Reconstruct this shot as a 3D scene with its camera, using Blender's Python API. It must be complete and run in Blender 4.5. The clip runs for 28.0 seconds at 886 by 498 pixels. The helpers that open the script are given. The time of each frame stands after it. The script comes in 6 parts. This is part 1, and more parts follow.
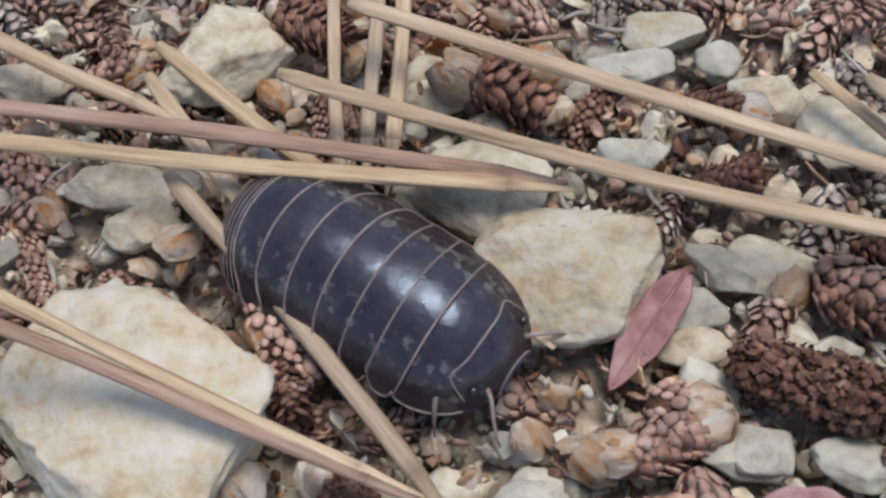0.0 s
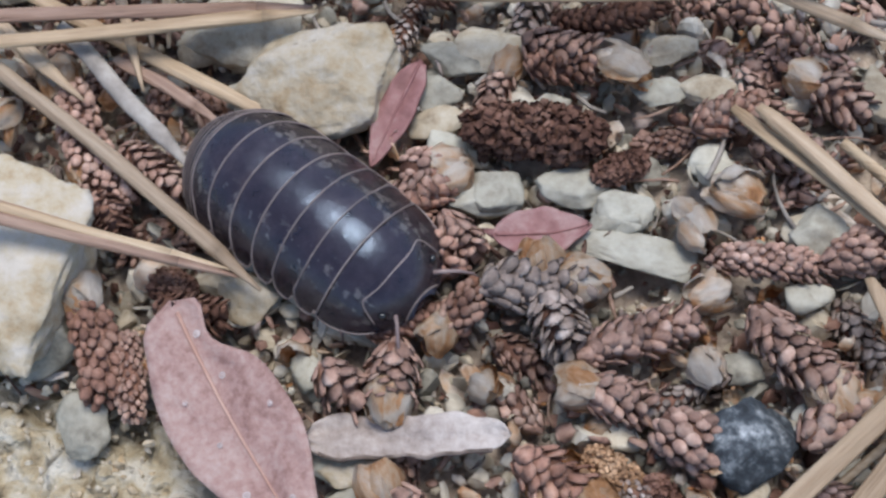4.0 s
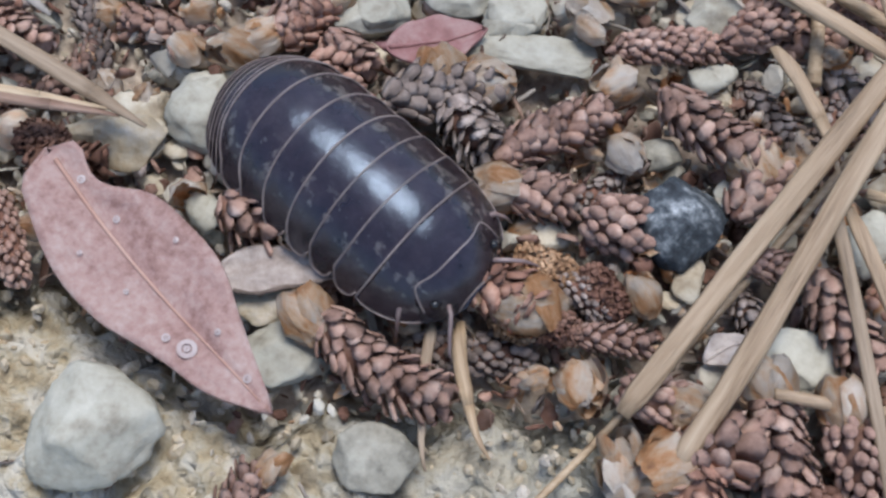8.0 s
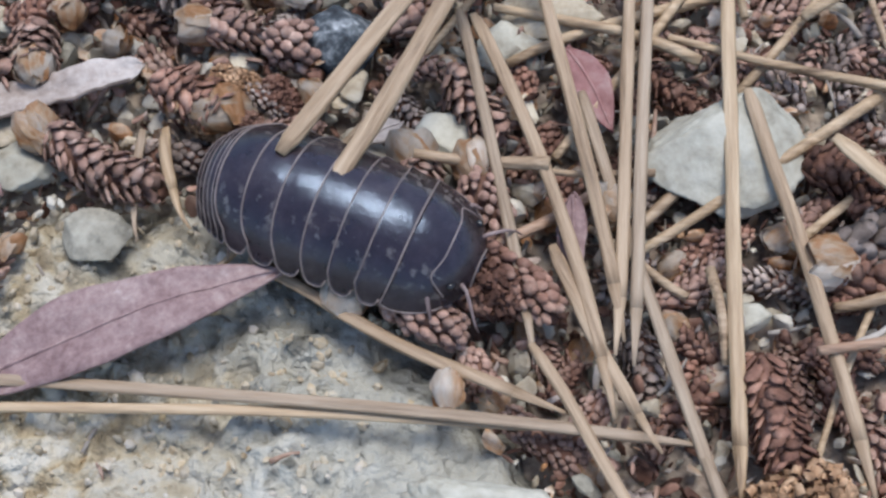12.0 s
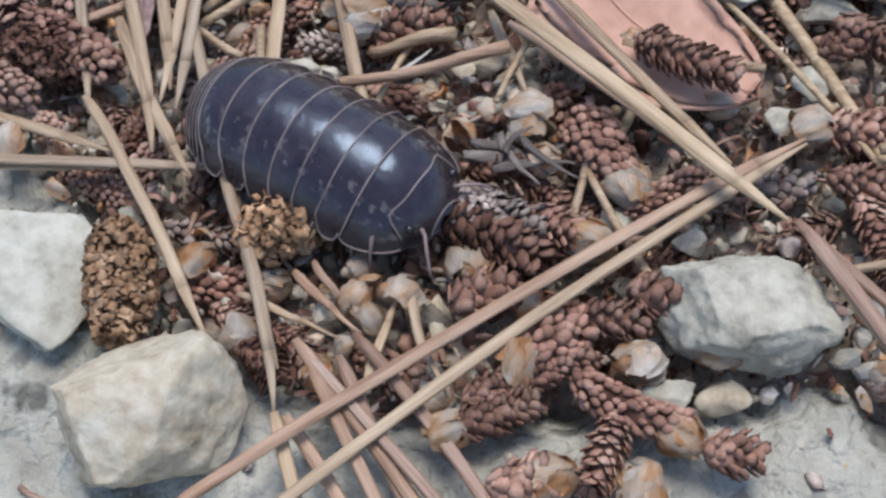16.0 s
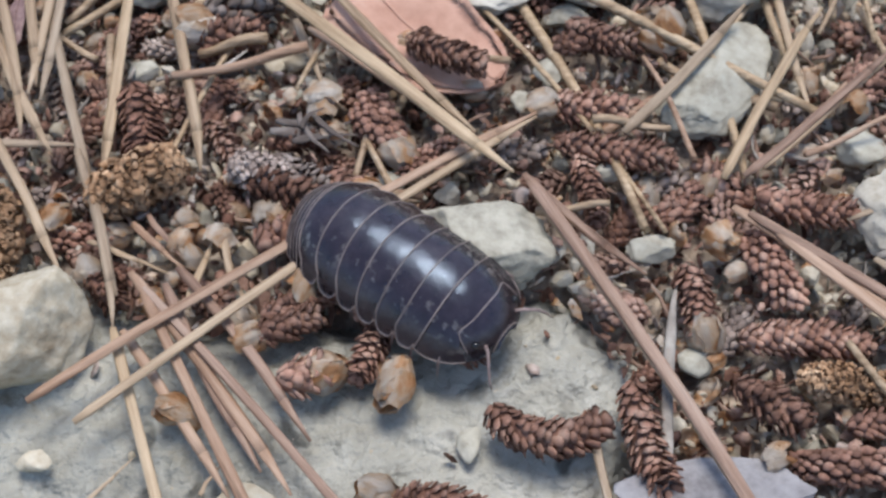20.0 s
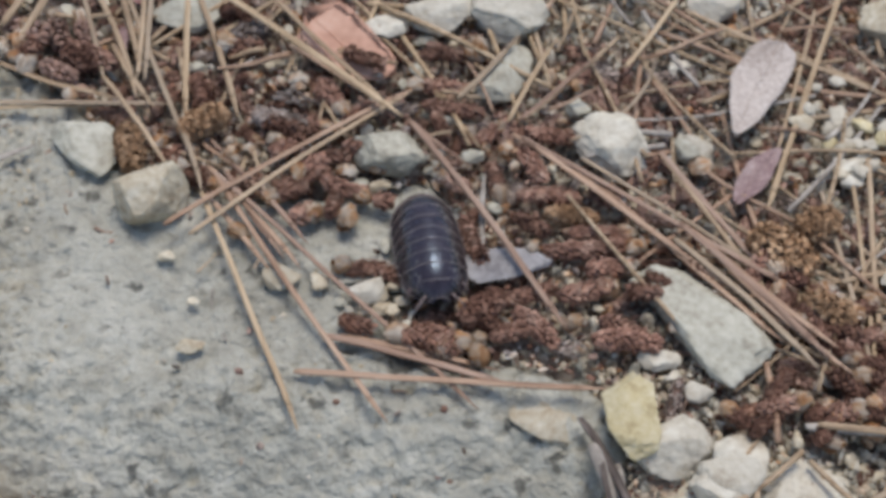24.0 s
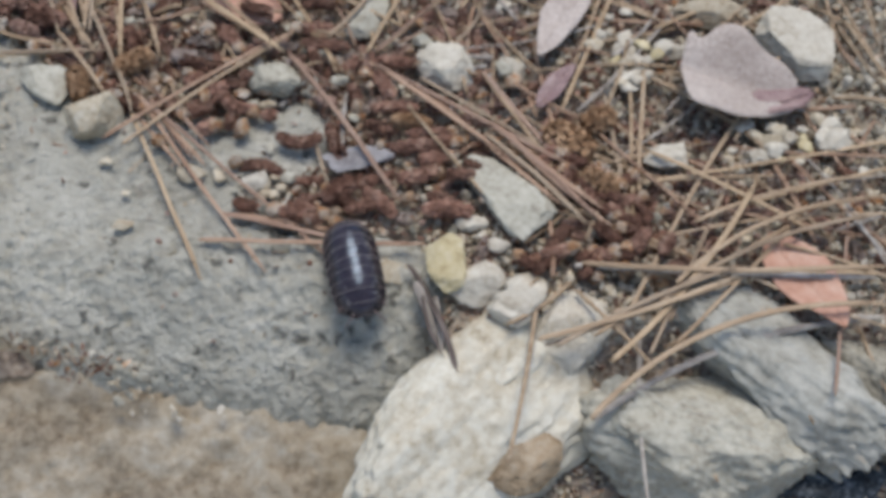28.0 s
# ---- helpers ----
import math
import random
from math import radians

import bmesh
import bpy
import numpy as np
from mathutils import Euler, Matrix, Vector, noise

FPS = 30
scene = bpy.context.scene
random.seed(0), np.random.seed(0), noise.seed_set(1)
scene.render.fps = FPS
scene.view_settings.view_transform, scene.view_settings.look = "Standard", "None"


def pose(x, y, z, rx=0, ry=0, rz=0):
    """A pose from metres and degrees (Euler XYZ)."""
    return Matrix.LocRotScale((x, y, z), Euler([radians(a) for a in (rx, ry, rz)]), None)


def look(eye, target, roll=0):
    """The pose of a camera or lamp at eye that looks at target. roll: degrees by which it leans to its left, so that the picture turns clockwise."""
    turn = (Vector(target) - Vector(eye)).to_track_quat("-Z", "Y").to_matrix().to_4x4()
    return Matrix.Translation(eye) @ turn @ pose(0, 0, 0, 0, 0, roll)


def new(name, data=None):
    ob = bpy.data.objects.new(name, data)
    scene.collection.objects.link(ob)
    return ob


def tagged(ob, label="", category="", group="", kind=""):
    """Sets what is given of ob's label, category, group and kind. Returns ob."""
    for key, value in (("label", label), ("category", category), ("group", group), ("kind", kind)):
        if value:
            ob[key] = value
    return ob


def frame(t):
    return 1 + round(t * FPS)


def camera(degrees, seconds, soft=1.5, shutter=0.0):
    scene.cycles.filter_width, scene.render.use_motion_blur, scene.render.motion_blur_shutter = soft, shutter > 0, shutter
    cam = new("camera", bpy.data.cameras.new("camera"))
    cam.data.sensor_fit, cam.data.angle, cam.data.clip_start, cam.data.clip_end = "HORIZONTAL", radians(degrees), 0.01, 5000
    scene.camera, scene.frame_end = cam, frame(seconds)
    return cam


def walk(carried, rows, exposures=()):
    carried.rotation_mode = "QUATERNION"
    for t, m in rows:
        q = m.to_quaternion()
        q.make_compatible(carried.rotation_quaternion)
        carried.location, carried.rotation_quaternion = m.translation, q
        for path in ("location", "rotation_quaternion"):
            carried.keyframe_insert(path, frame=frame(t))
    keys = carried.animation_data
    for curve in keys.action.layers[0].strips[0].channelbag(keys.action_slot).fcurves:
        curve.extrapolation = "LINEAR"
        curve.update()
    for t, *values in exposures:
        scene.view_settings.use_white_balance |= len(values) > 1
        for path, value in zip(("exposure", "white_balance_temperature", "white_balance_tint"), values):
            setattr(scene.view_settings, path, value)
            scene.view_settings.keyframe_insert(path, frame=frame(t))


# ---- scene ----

cam = camera(36.00, 28.0, soft=2.6)
cam.data.dof.use_dof, cam.data.dof.focus_distance, cam.data.dof.aperture_fstop = True, 0.060, 195.0

PATH = [  # seconds; place in millimetres; turn in degrees
    (0, -0.71, 2.03, 50.76, 26.04, 6.43, 26.30),
    (0.5, 2.63, 1.94, 53.80, 24.59, 6.68, 25.91),
    (1, 4.63, 1.88, 56.49, 22.02, 5.17, 25.59),
    (1.5, 7.49, -0.53, 56.58, 20.69, 5.94, 22.26),
    (2, 5.89, -1.15, 57.97, 19.29, 5.57, 20.77),
    (2.5, 5.48, -1.36, 58.50, 18.67, 5.64, 19.59),
    (4.5, 11.84, -9.04, 56.67, 24.64, 8.15, 15.68),
    (5, 8.15, -10.86, 56.92, 22.94, 7.30, 14.79),
    (5.5, 8.28, -10.03, 53.93, 22.67, 6.43, 13.13),
    (6, 8.05, -10.14, 52.85, 22.33, 4.80, 11.18),
    (6.5, 8.62, -10.81, 52.37, 23.02, 3.14, 9.84),
    (7, 8.15, -9.77, 53.27, 23.49, 2.68, 8.85),
    (7.5, 5.20, -11.79, 52.41, 23.15, 1.65, 7.94),
    (8, 5.07, -13.09, 51.82, 22.23, 0.70, 6.49),
    (8.5, 4.37, -12.61, 50.46, 22.40, -0.17, 4.82),
    (9, 5.98, -16.29, 50.01, 22.72, -0.42, 3.52),
    (9.5, 7.92, -20.89, 49.45, 23.96, -1.31, 1.98),
    (10, 6.94, -20.46, 55.90, 23.59, -1.57, 2.01),
    (10.5, 7.16, -23.35, 55.72, 23.78, -1.54, 1.02),
    (11, 8.58, -25.57, 56.83, 24.87, -0.90, 1.03),
    (11.5, 12.66, -27.97, 57.29, 25.78, -0.60, 0.97),
    (13.5, 29.94, -36.36, 55.01, 29.60, 3.97, 2.24),
    (14, 32.54, -39.43, 54.01, 30.76, 4.31, 2.24),
    (14.5, 35.23, -40.25, 53.58, 31.34, 3.97, 1.88),
    (15, 39.07, -43.69, 51.52, 33.13, 3.91, 0.67),
    (15.5, 41.86, -45.95, 51.77, 32.47, 3.88, -0.43),
    (16, 41.39, -47.18, 52.73, 31.12, 4.00, -0.25),
    (16.5, 42.35, -48.78, 53.22, 30.83, 4.38, -0.35),
    (17, 42.84, -49.23, 54.02, 31.02, 4.67, -0.23),
    (17.5, 43.38, -51.09, 55.63, 31.54, 4.51, -0.12),
    (18, 42.87, -49.36, 55.07, 32.28, 4.88, -0.39),
    (18.5, 43.73, -48.13, 51.80, 32.21, 4.29, -0.58),
    (19, 45.31, -50.17, 50.98, 32.16, 2.71, -1.80),
    (19.5, 47.50, -54.77, 57.38, 32.90, 2.98, -2.40),
    (20, 49.22, -60.46, 63.42, 33.05, 2.37, -2.69),
    (20.5, 50.99, -64.97, 67.69, 33.28, 2.30, -2.77),
    (21, 52.48, -72.47, 74.94, 33.34, 1.48, -3.10),
    (21.5, 53.54, -79.20, 80.57, 33.91, 1.38, -3.31),
    (23.5, 34.34, -109.83, 116.58, 35.28, -4.11, -7.51),
    (24, 36.95, -112.47, 113.96, 35.74, -3.76, -7.54),
    (24.5, 35.86, -122.07, 125.02, 35.96, -4.21, -7.96),
    (25, 35.25, -128.59, 132.19, 35.58, -4.08, -7.86),
    (25.5, 36.43, -134.84, 138.18, 35.40, -3.64, -7.92),
    (26, 40.01, -143.11, 145.84, 35.51, -3.20, -7.88),
    (26.5, 44.43, -153.26, 156.07, 35.32, -3.06, -8.10),
    (27, 48.82, -154.09, 153.93, 34.57, -2.47, -8.10),
    (27.5, 50.91, -150.82, 149.39, 34.33, -1.81, -8.33),
    (28, 51.88, -149.72, 147.44, 34.30, -1.40, -8.52),
]
walk(cam, [(t, pose(x * 0.001, y * 0.001, z * 0.001, a, b, c)) for t, x, y, z, a, b, c in PATH], [(0, 1.05, 6950, 10), (1, 0.93, 6850, 10), (2, 1.0, 6750, 10), (5, 1.06, 6450, 10), (6, 1.02, 6450, 10), (7, 1.14, 6450, 10), (8, 1.08, 6450, 10), (9, 1.06, 6400, 10), (10, 1.2, 6500, 10), (11, 1.1, 6450, 10), (14, 1.19, 6500, 10), (16, 1.14, 6550, 10), (17, 1.3, 6650, 10), (18, 1.18, 6750, 10), (19, 1.1, 6650, 10), (20, 1.12, 6750, 10), (21, 1.08, 6700, 10), (24, 0.82, 7050, 10), (25, 0.9, 7050, 10), (26, 0.92, 7000, 10), (27, 0.84, 7000, 10), (28, 0.76, 7000, 10)])

# ---- world and light ----
world = bpy.data.worlds.new("sky_light")
scene.world = world
world.use_nodes = True
wn = world.node_tree
sky = wn.nodes.new("ShaderNodeTexSky")
sky.sky_type, sky.sun_disc = "NISHITA", False
sky.sun_elevation, sky.sun_rotation = radians(74), radians(20)
wn.nodes["Background"].inputs["Strength"].default_value = 0.105
wn.links.new(sky.outputs[0], wn.nodes["Background"].inputs[0])
sun = new("sun", bpy.data.lights.new("sun", "SUN"))
sun.data.energy, sun.data.angle, sun.data.color = 1.38, radians(27), (1.0, 0.985, 0.965)
sun.matrix_world = look((0.07, 0.19, 0.72), (0, 0, 0))

# ---- materials ----
MM = 0.001


def material(name, stops, grain=400.0, coarse=60.0, rough=0.85, bump=0.3, bump_scale=900.0, spec=0.3, per_thing=0.15, coat=0.0, stretch=1.0, island=0.0, loose=True):
    """A dull natural surface: colour stops over two noises, fine relief, a small shift of value from thing to thing."""
    m = bpy.data.materials.new(name)
    m.use_nodes = True
    n, l = m.node_tree.nodes, m.node_tree.links
    bs = n["Principled BSDF"]
    tc = n.new("ShaderNodeTexCoord")
    info = n.new("ShaderNodeObjectInfo")
    shift = n.new("ShaderNodeVectorMath")
    shift.operation = "MULTIPLY_ADD"
    l.new(info.outputs["Random"], shift.inputs[0])
    shift.inputs[1].default_value = (0.7, 0.3, 0.5) if loose else (0, 0, 0)
    if stretch != 1.0:
        along = n.new("ShaderNodeVectorMath")
        along.operation = "MULTIPLY"
        along.inputs[1].default_value = (stretch, 1, 1)
        l.new(tc.outputs["Object"], along.inputs[0])
        l.new(along.outputs[0], shift.inputs[2])
    else:
        l.new(tc.outputs["Object"], shift.inputs[2])
    big, fine = n.new("ShaderNodeTexNoise"), n.new("ShaderNodeTexNoise")
    big.inputs["Scale"].default_value, big.inputs["Detail"].default_value = coarse, 6
    fine.inputs["Scale"].default_value, fine.inputs["Detail"].default_value = grain, 8
    fine.inputs["Roughness"].default_value = 0.65
    mix = n.new("ShaderNodeMath")
    mix.operation = "MULTIPLY_ADD"
    for t in (big, fine):
        l.new(shift.outputs[0], t.inputs["Vector"])
    l.new(fine.outputs[0], mix.inputs[0])
    mix.inputs[1].default_value = 0.55
    half = n.new("ShaderNodeMath")
    half.operation = "MULTIPLY"
    half.inputs[1].default_value = 0.45
    l.new(big.outputs[0], half.inputs[0])
    l.new(half.outputs[0], mix.inputs[2])
    ramp = n.new("ShaderNodeValToRGB")
    while len(ramp.color_ramp.elements) < len(stops):
        ramp.color_ramp.elements.new(0.5)
    for e, (p, c) in zip(ramp.color_ramp.elements, stops):
        e.position, e.color = p, (*c, 1)
    l.new(mix.outputs[0], ramp.inputs[0])
    hsv = n.new("ShaderNodeHueSaturation")
    val = n.new("ShaderNodeMapRange")
    val.inputs["To Min"].default_value, val.inputs["To Max"].default_value = 1 - per_thing, 1 + per_thing
    l.new(info.outputs["Random"], val.inputs[0])
    if island:
        geo, piece, both = n.new("ShaderNodeNewGeometry"), n.new("ShaderNodeMapRange"), n.new("ShaderNodeMath")
        piece.inputs["To Min"].default_value, piece.inputs["To Max"].default_value = 1 - island, 1 + island
        both.operation = "MULTIPLY"
        l.new(geo.outputs["Random Per Island"], piece.inputs[0])
        l.new(piece.outputs[0], both.inputs[0])
        l.new(val.outputs[0], both.inputs[1])
        l.new(both.outputs[0], hsv.inputs["Value"])
    else:
        l.new(val.outputs[0], hsv.inputs["Value"])
    l.new(ramp.outputs[0], hsv.inputs["Color"])
    l.new(hsv.outputs[0], bs.inputs["Base Color"])
    bs.inputs["Roughness"].default_value = rough
    bs.inputs["Specular IOR Level"].default_value = spec
    bs.inputs["Coat Weight"].default_value = coat
    rel = n.new("ShaderNodeTexNoise")
    rel.inputs["Scale"].default_value, rel.inputs["Detail"].default_value = bump_scale, 6
    l.new(shift.outputs[0], rel.inputs["Vector"])
    bp = n.new("ShaderNodeBump")
    bp.inputs["Strength"].default_value, bp.inputs["Distance"].default_value = bump, 0.0004
    l.new(rel.outputs[0], bp.inputs["Height"])
    l.new(bp.outputs[0], bs.inputs["Normal"])
    return m


CREAM = material("cream_limestone", [(0.34, (0.245, 0.187, 0.124)), (0.44, (0.40, 0.332, 0.238)), (0.54, (0.485, 0.427, 0.328)), (0.66, (0.572, 0.53, 0.435))], 1300, 330, 0.92, 0.7, island=0.1)
YELLOW = material("yellow_limestone", [(0.30, (0.192, 0.132, 0.0772)), (0.39, (0.351, 0.263, 0.161)), (0.47, (0.423, 0.355, 0.254)), (0.60, (0.486, 0.441, 0.379))], 1000, 230, 0.94, 0.9, island=0.15)
BRIGHT = material("chalk_white_limestone", [(0.32, (0.335, 0.285, 0.218)), (0.46, (0.475, 0.43, 0.352)), (0.62, (0.575, 0.54, 0.46))], 1200, 300, 0.92, 0.6)
PALEYEL = material("pale_yellow_limestone", [(0.32, (0.34, 0.265, 0.145)), (0.46, (0.50, 0.42, 0.25)), (0.62, (0.58, 0.515, 0.36))], 1200, 300, 0.92, 0.6)
IVORY = material("ivory_limestone", [(0.30, (0.24, 0.19, 0.125)), (0.42, (0.44, 0.39, 0.30)), (0.54, (0.55, 0.52, 0.435)), (0.68, (0.62, 0.60, 0.53))], 700, 120, 0.92, 0.7, island=0.0)
BLUEST = material("blue_grey_limestone", [(0.30, (0.13, 0.122, 0.098)), (0.42, (0.27, 0.262, 0.225)), (0.54, (0.375, 0.368, 0.325)), (0.68, (0.48, 0.472, 0.425))], 600, 120, 0.94, 1.0, 700, island=0.0)
WHITE = material("white_limestone", [(0.34, (0.261, 0.232, 0.182)), (0.46, (0.388, 0.365, 0.297)), (0.62, (0.497, 0.477, 0.401))], 1200, 300, 0.9, 0.5, island=0.1)
GREYST = material("grey_limestone", [(0.34, (0.144, 0.131, 0.103)), (0.46, (0.288, 0.267, 0.215)), (0.62, (0.415, 0.389, 0.318))], 1200, 300, 0.92, 0.8, island=0.1)
DARKST = material("slate_dark_stone", [(0.40, (0.018, 0.021, 0.025)), (0.50, (0.048, 0.057, 0.066)), (0.57, (0.15, 0.165, 0.175)), (0.66, (0.42, 0.44, 0.45))], 1900, 500, 0.8, 0.8)
SCALE = material("brown_cone_scale", [(0.34, (0.082, 0.040, 0.028)), (0.5, (0.262, 0.142, 0.103)), (0.66, (0.45, 0.305, 0.235))], 1100, 400, 0.8, 0.4, spec=0.2, per_thing=0.3, island=0.22)
SCALELT = material("pinkish_cone_scale", [(0.34, (0.11, 0.062, 0.048)), (0.5, (0.305, 0.19, 0.148)), (0.66, (0.48, 0.35, 0.285))], 1100, 400, 0.8, 0.4, spec=0.2, per_thing=0.28, island=0.22)
SCALEDK = material("dark_cone_scale", [(0.34, (0.048, 0.023, 0.017)), (0.5, (0.165, 0.086, 0.062)), (0.66, (0.33, 0.20, 0.148))], 900, 300, 0.88, 0.4, spec=0.12, per_thing=0.35, island=0.25)
SCALEGR = material("weathered_cone_scale", [(0.34, (0.065, 0.05, 0.043)), (0.5, (0.255, 0.20, 0.172)), (0.66, (0.50, 0.43, 0.385))], 900, 300, 0.88, 0.5, spec=0.15, per_thing=0.35, island=0.25)
FLUFF = material("tan_frayed_scale", [(0.36, (0.10, 0.054, 0.028)), (0.5, (0.275, 0.160, 0.088)), (0.64, (0.50, 0.34, 0.215))], 1300, 400, 0.85, 0.4, per_thing=0.3, island=0.3)
TANROCK = material("tan_rock", [(0.34, (0.122, 0.093, 0.065)), (0.46, (0.252, 0.211, 0.155)), (0.56, (0.327, 0.29, 0.23)), (0.68, (0.411, 0.383, 0.327))], 600, 110, 0.95, 1.0, 900)
BUD = material("papery_bract", [(0.35, (0.22, 0.10, 0.05)), (0.43, (0.53, 0.27, 0.12)), (0.48, (0.60, 0.42, 0.275)), (0.54, (0.64, 0.54, 0.44)), (0.62, (0.71, 0.65, 0.585))], 900, 330, 0.55, 0.5, 2200, spec=0.4, per_thing=0.22, stretch=0.35, island=0.12)
STRAW = material("straw_needle", [(0.34, (0.13, 0.08, 0.045)), (0.44, (0.30, 0.205, 0.125)), (0.54, (0.40, 0.29, 0.19)), (0.66, (0.50, 0.39, 0.275))], 2600, 700, 0.5, 0.5, 3000, spec=0.4, per_thing=0.0, stretch=0.07, loose=False)
RUSSET = material("russet_needle", [(0.34, (0.12, 0.062, 0.036)), (0.44, (0.28, 0.165, 0.103)), (0.54, (0.385, 0.25, 0.17)), (0.66, (0.48, 0.345, 0.255))], 2600, 700, 0.5, 0.5, 3000, spec=0.4, per_thing=0.0, stretch=0.07, loose=False)
STRAWGR = material("greyish_straw_needle", [(0.34, (0.109, 0.0696, 0.0414)), (0.44, (0.252, 0.178, 0.115)), (0.54, (0.336, 0.252, 0.175)), (0.66, (0.42, 0.339, 0.253))], 2600, 700, 0.5, 0.5, 3000, spec=0.4, per_thing=0.0, stretch=0.07, loose=False)
STRAWLT = material("light_straw_needle", [(0.34, (0.146, 0.0896, 0.0486)), (0.44, (0.336, 0.23, 0.135)), (0.54, (0.448, 0.325, 0.205)), (0.66, (0.56, 0.437, 0.297))], 2600, 700, 0.5, 0.5, 3000, spec=0.4, per_thing=0.0, stretch=0.07, loose=False)
RUSSETDK = material("dark_russet_needle", [(0.34, (0.095, 0.05, 0.032)), (0.44, (0.225, 0.133, 0.09)), (0.54, (0.31, 0.2, 0.145)), (0.66, (0.39, 0.285, 0.22))], 2600, 700, 0.5, 0.5, 3000, spec=0.4, per_thing=0.0, stretch=0.07, loose=False)
DARKTWIG = material("dark_weathered_twig", [(0.36, (0.045, 0.034, 0.028)), (0.5, (0.115, 0.09, 0.078)), (0.64, (0.22, 0.19, 0.17))], 1600, 500, 0.75, 0.5, 2200, stretch=0.2)
LILAC = material("lilac_grey_slate", [(0.34, (0.15, 0.14, 0.142)), (0.48, (0.255, 0.243, 0.247)), (0.62, (0.34, 0.33, 0.33))], 1200, 260, 0.9, 0.5)
OCHRE = material("ochre_stained_stone", [(0.34, (0.19, 0.13, 0.075)), (0.5, (0.37, 0.28, 0.185)), (0.64, (0.48, 0.40, 0.30))], 900, 220, 0.92, 0.8)
PALEND = material("grey_twig", [(0.36, (0.16, 0.136, 0.117)), (0.5, (0.336, 0.296, 0.257)), (0.64, (0.496, 0.456, 0.406))], 600, 200, 0.75, 0.4)
LEAFPK = material("dusty_pink_leaf", [(0.34, (0.20, 0.105, 0.088)), (0.46, (0.325, 0.198, 0.172)), (0.56, (0.385, 0.268, 0.236)), (0.68, (0.45, 0.36, 0.325)), (0.74, (0.58, 0.48, 0.435))], 2400, 260, 0.62, 0.7, per_thing=0.08)
LEAFMV = material("mauve_leaf", [(0.34, (0.15, 0.088, 0.088)), (0.48, (0.25, 0.165, 0.16)), (0.6, (0.34, 0.25, 0.235)), (0.7, (0.43, 0.35, 0.33)), (0.76, (0.537, 0.438, 0.413))], 2400, 260, 0.65, 0.7, per_thing=0.08)
LEAFRD = material("red_leaf", [(0.34, (0.142, 0.056, 0.0517)), (0.5, (0.257, 0.123, 0.116)), (0.64, (0.361, 0.246, 0.226))], 900, 260, 0.6, 0.35, per_thing=0.08)
LEAFOR = material("salmon_leaf", [(0.34, (0.34, 0.165, 0.11)), (0.5, (0.475, 0.27, 0.195)), (0.64, (0.55, 0.375, 0.295))], 500, 90, 0.55, 0.2, per_thing=0.06)
LEAFGR = material("grey_pink_leaf", [(0.34, (0.27, 0.215, 0.185)), (0.5, (0.44, 0.375, 0.335)), (0.64, (0.57, 0.51, 0.465)), (0.70, (0.60, 0.60, 0.57))], 2000, 110, 0.65, 0.7, per_thing=0.08)
VEIN = material("leaf_vein", [(0.36, (0.44, 0.25, 0.19)), (0.6, (0.54, 0.36, 0.29))], 900, 200, 0.6, 0.1)
SPOT = material("lichen_spot", [(0.36, (0.36, 0.27, 0.25)), (0.6, (0.50, 0.44, 0.42))], 900, 300, 0.85, 0.3)
SOIL = material("dark_litter_soil", [(0.34, (0.12, 0.09, 0.07)), (0.46, (0.30, 0.235, 0.187)), (0.58, (0.50, 0.415, 0.33)), (0.68, (0.64, 0.56, 0.465))], 900, 160, 0.95, 1.0, 1400)
LEG = material("pale_leg", [(0.36, (0.10, 0.07, 0.068)), (0.6, (0.27, 0.195, 0.18))], 900, 400, 0.4, 0.1, spec=0.5)
RIM = material("pale_plate_margin", [(0.36, (0.125, 0.097, 0.092)), (0.6, (0.245, 0.195, 0.178))], 1500, 500, 0.45, 0.1)
EYE = material("eye_black", [(0.4, (0.006, 0.006, 0.007)), (0.6, (0.012, 0.011, 0.012))], 900, 400, 0.2, 0.0, spec=0.6)


